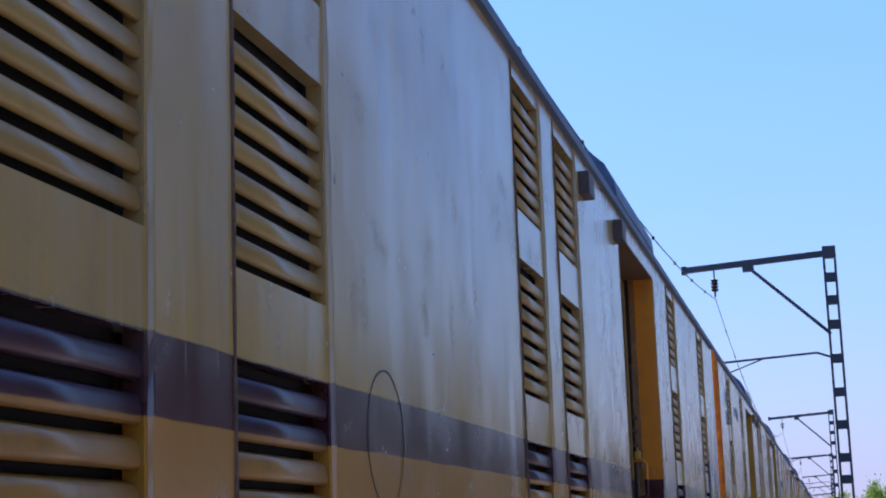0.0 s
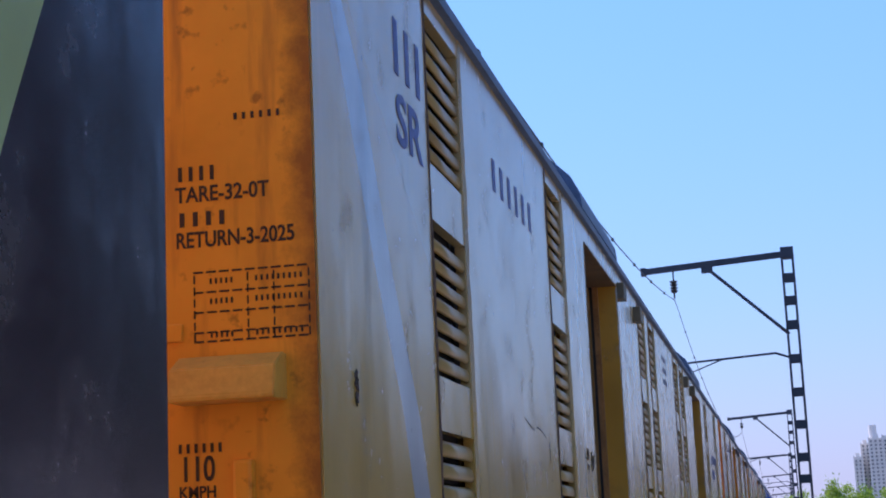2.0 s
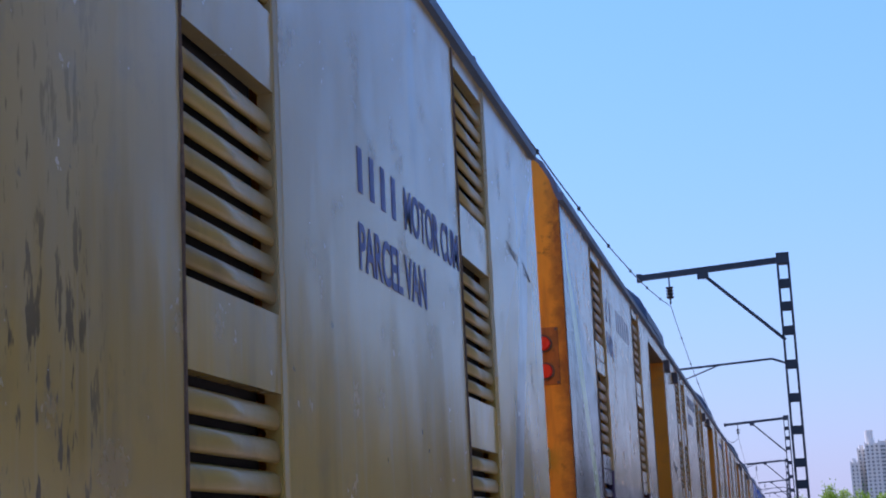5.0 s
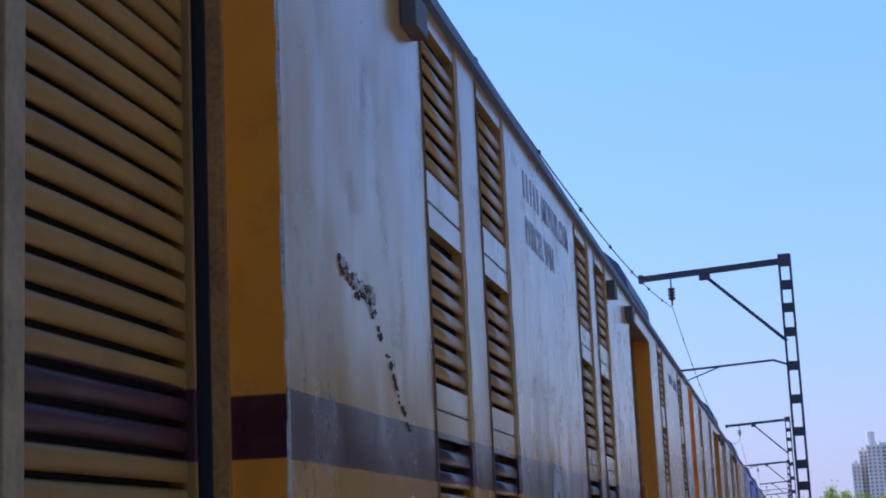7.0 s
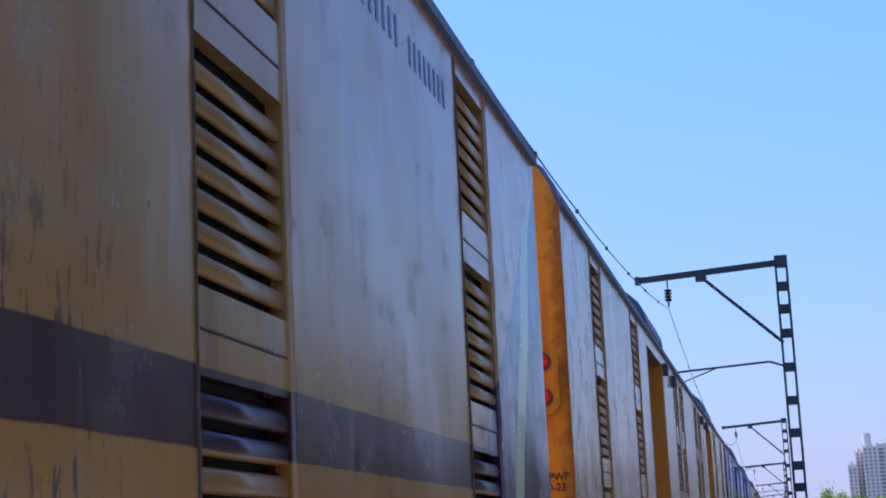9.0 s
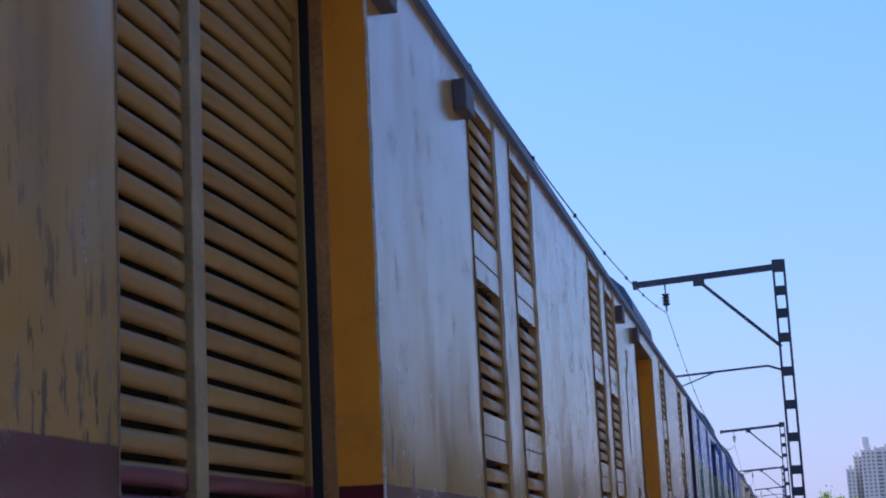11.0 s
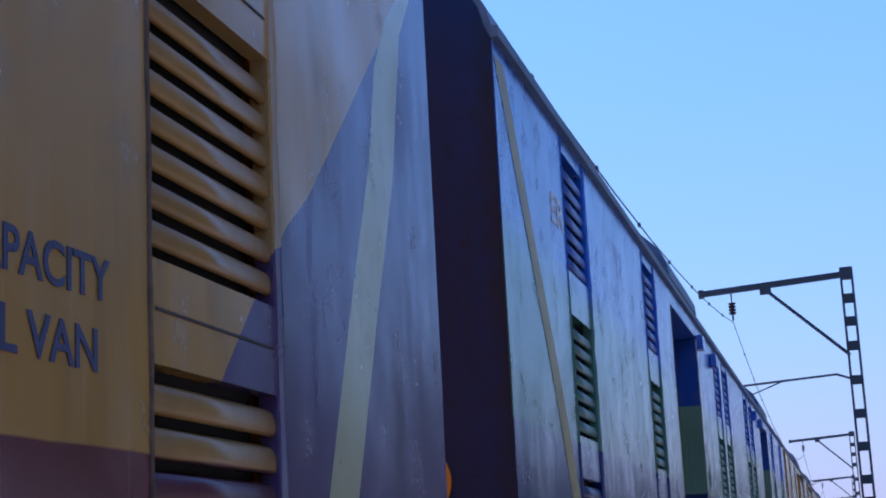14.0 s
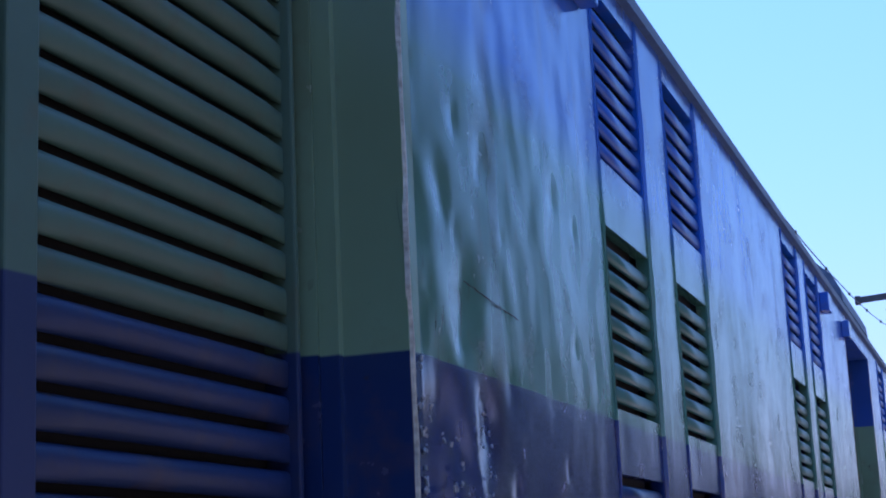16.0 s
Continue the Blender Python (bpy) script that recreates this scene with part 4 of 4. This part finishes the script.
words("lettering", "PARCEL VAN", 0.082, on_side(18.935, 2.038), ink_navy, van_d, 1.17, "blue painted letters")
disc("emblem_ring", van_d, red_ring, (10.728, 1.858), 0.112, 0.150, 0.0012, label="red ring of a round emblem")
disc("emblem_field", van_d, yellow_disc, (10.728, 1.858), 0.0, 0.108, 0.001, label="yellow field of an emblem")
disc("emblem_figure", van_d, green_patch, (10.728, 1.846), 0.0, 0.036, 0.0018)
def ring_bars(parent, centre, r, count, tall, material):
    """Unreadable writing round an emblem: small plain bars."""
    bm = bmesh.new()
    for i in range(count):
        a = 2 * math.pi * i / count
        m = Matrix.Translation((0.0018, centre[0] + r * math.cos(a), centre[1] + r * math.sin(a))) @ Euler((a, 0, 0)).to_matrix().to_4x4()
        bmesh.ops.create_cube(bm, size=1.0, matrix=m @ Matrix.Diagonal((0.001, tall, tall * 0.45 * (1 + (i % 3) * 0.4), 1)))
    return tagged(part("ring_writing", bm, material, parent, "worn white marks round the emblem"), kind="stuff")


ring_bars(van_d, (10.728, 1.858), 0.131, 30, 0.020, ink_white)
for dy, dz, r in ((0.0, -0.06, 0.030), (0.028, -0.045, 0.018), (-0.030, -0.045, 0.018), (0.0, 0.035, 0.014)):
    disc("emblem_figure", van_d, green_patch, (10.728 + dy, 1.858 + dz), 0.0, r, 0.0022)
flakes("bare_metal", van_e, [(6.76, 1.80), (6.78, 2.0), (6.77, 2.2)], rim_dull, 40, 0.007, 0.008, 50)
flakes("bare_metal", van_e, [(6.82, 2.12), (6.95, 2.0), (7.0, 1.86)], rim_dull, 30, 0.020, 0.007, 51)
flakes("bare_metal", van_e, [(7.08, 2.13), (7.12, 2.02), (7.1, 1.9)], rim_dull, 24, 0.016, 0.006, 52)
crack("seam", van_e, [(7.02, 2.36), (7.2, 2.345), (7.36, 2.335)], ink_dark, 0.003, 53, 0.002)
flakes("scraped_patch", van_d, [(13.93, 3.10), (13.95, 3.03), (13.80, 2.93)], pale_scrap, 50, 0.012, 0.022, 11)
for k in range(3):
    crack("scratch", van_d, [(13.80 + 0.03 * k, 2.97), (13.745 + 0.02 * k, 2.85), (13.74 + 0.02 * k, 2.62 - 0.12 * k), (13.75, 2.40)], smear if k else rust, 0.0035, 12 + k)
flakes("scratch", van_d, [(14.20, 2.14), (14.245, 2.10), (14.25, 2.07)], ink_dark, 30, 0.008, 0.016, 13)
crack("scratch", van_d, [(16.767, 3.166), (16.88, 3.10), (16.993, 3.035)], rust, 0.045, 14)
bm = bmesh.new()
oct_ring = [(-0.285, 2.38), (-0.092, 2.38), (-0.046, 2.425), (-0.046, 2.675), (-0.092, 2.72), (-0.285, 2.72), (-0.33, 2.675), (-0.33, 2.425)]
lo = [bm.verts.new((x, -0.003, z)) for x, z in oct_ring]
hi = [bm.verts.new((x, -0.040, z)) for x, z in oct_ring]
for i in range(8):
    bm.faces.new((lo[i], lo[(i + 1) % 8], hi[(i + 1) % 8], hi[i]))
bm.faces.new(hi)
plate = part("lamp_plate", bm, end_orange, van_d, "eight-sided orange plate with red lamps")
for x in (-0.122, -0.256):
    for z in (2.637, 2.463):
        tail_lamp(plate, x, z, 0.036, -0.026)
words("lettering", "PWP", 0.052, on_end(-0.128, 2.064), ink_dark, van_d, 0.95, "dark stencilled letters")
words("lettering", "0-23", 0.052, on_end(-0.135, 2.014), ink_dark, van_d, 0.95, "dark stencilled letters")

# fifth van: tan stripe and the round plate on its dark end
bm = bmesh.new()
def swept(z):
    return 0.362 + 0.745 * (2.887 - z) if z > 2.36 else 0.755 + 0.60 * (2.36 - z)
last = None
for i in range(40):
    z = FLOOR + 0.1 + (3.36 - FLOOR - 0.1) * i / 39
    e = swept(z)
    row = [bm.verts.new((0.0015, max(0.0, e), z)), bm.verts.new((0.0015, e + 0.145 + 0.03 * max(0.0, 2.9 - z), z))]
    if last:
        bm.faces.new((last[0], last[1], row[1], row[0]))
    last = row
part("painted_stripe", bm, stripe_paint, van_e, "faded tan swept stripe")
words("lettering", "ER", 0.16, on_side(0.90, 3.0), ink_white, van_e, 1.5, "faded white letters")
disc("round_plate", van_e, end_rusty, (-0.32, 2.02), 0.0, 0.118, 0.012, True, "round orange plate on the dark end wall")
bm = bmesh.new()
box(bm, -0.345, -0.297, -0.05, -0.016, 1.97, 2.137, 0.008)
part("plate_bracket", bm, black_iron, van_e, "black bracket before the round plate")
bm = bmesh.new()
box(bm, -0.337, -0.283, -0.045, -0.014, 1.86, 1.968, 0.006)
part("bracket_foot", bm, black_iron, van_e)
bm = bmesh.new()
rod(bm, (-0.385, -0.04, 1.917), (-0.27, -0.04, 1.921), 0.006, 8)
part("bracket_pin", bm, black_iron, van_e, "thin iron pin")
words("lettering", "2025", 0.05, on_end(-0.40, 3.105), ink_white, van_e, 0.85, "small white letters")
for x, z in ((-0.36, 2.66), (-0.355, 2.63), (-0.345, 2.40), (-0.24, 2.53)):
    bm = bmesh.new()
    rod(bm, (x, -0.003, z), (x, -0.012, z), 0.008, 6)
    part("bolt", bm, black_iron, van_e)
bm = bmesh.new()
box(bm, -0.435, -0.41, -0.03, -0.003, 2.12, 2.22, 0.006)
part("bracket", bm, rust, van_e)

# ---------------- trees ----------------
bark = plain("bark", (0.10, 0.075, 0.05), 0.9, spread=0.4, scale=8)
leaf_mats = []
# the first leaf colour is kept low so that the unseen row reflects dark
for nm, col in (("leaves", (0.032, 0.050, 0.018)), ("leaves_sunny", (0.15, 0.20, 0.035))):
    k = Nodes(nm, 0.6)
    geo = k.n("ShaderNodeNewGeometry")
    k.put(k.b.inputs["Base Color"], k.mix(geo.outputs["Random Per Island"], tuple(c * 0.55 for c in col), tuple(c * 1.5 for c in col)))
    glow = k.n("ShaderNodeBsdfTranslucent")
    k.put(glow.inputs[0], (col[0] * 2.6, col[1] * 2.8, col[2] * 1.2, 1.0))
    both = k.n("ShaderNodeMixShader")
    both.inputs[0].default_value = 0.45 if nm == "leaves_sunny" else 0.1
    k.put(both.inputs[1], k.b.outputs[0])
    k.put(both.inputs[2], glow.outputs[0])
    k.put(k.t.nodes["Material Output"].inputs["Surface"], both.outputs[0])
    leaf_mats.append(k.m)


def tree(x, y, tall, wide, seed, leaf, label, group, count):
    rng = random.Random(seed)
    top = new("tree")
    top.location = (x, y, -0.45)
    tagged(top, label, "tree", group)
    bm = bmesh.new()
    rod(bm, (0, 0, 0), (0.1, 0, tall * 0.5), tall * 0.028, 9, tall * 0.016)
    tips = []
    for i in range(12):
        a, r = rng.uniform(0, 6.28), wide * rng.uniform(0.15, 0.36)
        tip = Vector((math.cos(a) * r, math.sin(a) * r, tall * rng.uniform(0.30, 0.86)))
        rod(bm, (0.05, 0, tall * rng.uniform(0.15, 0.40)), tip, tall * 0.011, 6, tall * 0.004)
        tips.append(tip)
    part("trunk", bm, bark, top)
    verts, faces = [], []
    for tip in tips:
        for c in range(9):
            centre = tip + Vector((rng.gauss(0, wide * 0.12), rng.gauss(0, wide * 0.12), rng.gauss(0.02, tall * 0.06)))
            for _ in range(count):
                p = centre + Vector((rng.gauss(0, wide * 0.05), rng.gauss(0, wide * 0.05), rng.gauss(0, wide * 0.045)))
                size = rng.uniform(0.07, 0.15)
                q = Euler((rng.uniform(0, 6), rng.uniform(0, 6), rng.uniform(0, 6))).to_matrix()
                n0 = len(verts)
                for u, v in ((-1, 0), (0, -0.45), (1, 0), (0, 0.45)):
                    verts.append(p + q @ Vector((u * size, v * size, 0)))
                faces.append((n0, n0 + 1, n0 + 2, n0 + 3))
    me = bpy.data.meshes.new("crown")
    me.from_pydata([tuple(v) for v in verts], [], faces)
    me.materials.append(leaf)
    crown = new("crown", me)
    crown.parent = top
    return top


# tree row out of view, added to shape what the van sides reflect
reflected_tree = tree(13.5, -30.0, 11.8, 7.6, 21, leaf_mats[0], "leafy green tree out of view, added for reflections", "trees beside the line", 60)
reflected_tree_b = tree(14.2, -25.8, 10.8, 7.2, 22, leaf_mats[0], "leafy green tree out of view, added for reflections", "trees beside the line", 60)
rng = random.Random(5)
for i in range(2, 44):
    y = -30 + 3.0 * i
    other = copy_thing(reflected_tree if i % 2 else reflected_tree_b, Matrix.Translation((13.3 + rng.uniform(-0.9, 1.0), y, -0.45)) @ pose(0, 0, 0, 0, 0, rng.uniform(0, 360)))
    # heights chosen for how far up the sides the dark reflection reaches
    grown = 1.0 if y < 14 else 1.5 if y < 33 else 1.15 if y < 39 else max(0.58, 0.86 - (y - 34) * 0.006)
    other.scale = (0.6 + 0.4 * grown, 0.6 + 0.4 * grown, grown)
far_tree = tree(3.9, 118, 5.35, 5.0, 31, leaf_mats[1], "sunlit green bushy tree beyond the masts", "trees beyond the masts", 130)
for x, y, k in ((6.4, 124, 40), (9.2, 120, 150), (12.5, 128, 250), (16.5, 122, 310), (2.2, 140, 100)):
    copy_thing(far_tree, Matrix.Translation((x, y, -0.45 - (0.35 if x > 6 else 0.2))) @ pose(0, 0, 0, 0, 0, k))

# ---------------- far apartment towers ----------------
facade = plain("pale_facade", (0.66, 0.62, 0.55), 0.8, spread=0.08, scale=0.05)
shade_glass = plain("tower_glass", (0.22, 0.22, 0.21), 0.5, spread=0.3, scale=0.1)


def tower(x0, x1, y, top, fins, label):
    t = new("apartment_tower")
    t.location = ((x0 + x1) / 2, y, -0.45)
    tagged(t, label, "tower block", "far tower blocks")
    w = (x1 - x0) / 2
    bm = bmesh.new()
    box(bm, -w, w, -8, 8, 0, top)
    part("wall", bm, facade, t)
    step = 2 * w / fins
    for i in range(fins + 1):
        bm = bmesh.new()
        box(bm, -w + i * step - 0.6, -w + i * step + 0.6, -9.2, -8.0, 0, top + 1.2)
        part("fin", bm, facade, t)
    for i in range(fins):
        z = 3.0
        while z < top - 2.5:
            bm = bmesh.new()
            box(bm, -w + i * step + 1.1, -w + (i + 1) * step - 1.1, -8.15, -7.95, z, z + 1.6)
            part("window", bm, shade_glass, t)
            z += 3.4
    bm = bmesh.new()
    box(bm, -w * 0.5, w * 0.45, -4, 4, top, top + 3.5)
    part("roof_house", bm, facade, t)
    return t


tower(61, 68, 1500, 62, 2, "pale grey tower block in haze")
tower(68.5, 76, 1512, 74, 2, "pale grey tower block in haze")
main_tower = tower(75, 87, 1500, 78, 3, "pale grey tower block with roof tank")
bm = bmesh.new()
rod(bm, (-1.5, 0, 78), (-1.5, 0, 90), 3.6, 16)
part("roof_tank", bm, facade, main_tower)
tower(87.5, 120, 1506, 80, 5, "wide pale grey tower block in haze")


# ---------------- what moves ----------------
def motions():
    for i, van in enumerate(VANS):
        walk(van, [(t, pose(0, FIRST + PITCH * i - d, 0)) for t, d in TRAVEL])


motions()
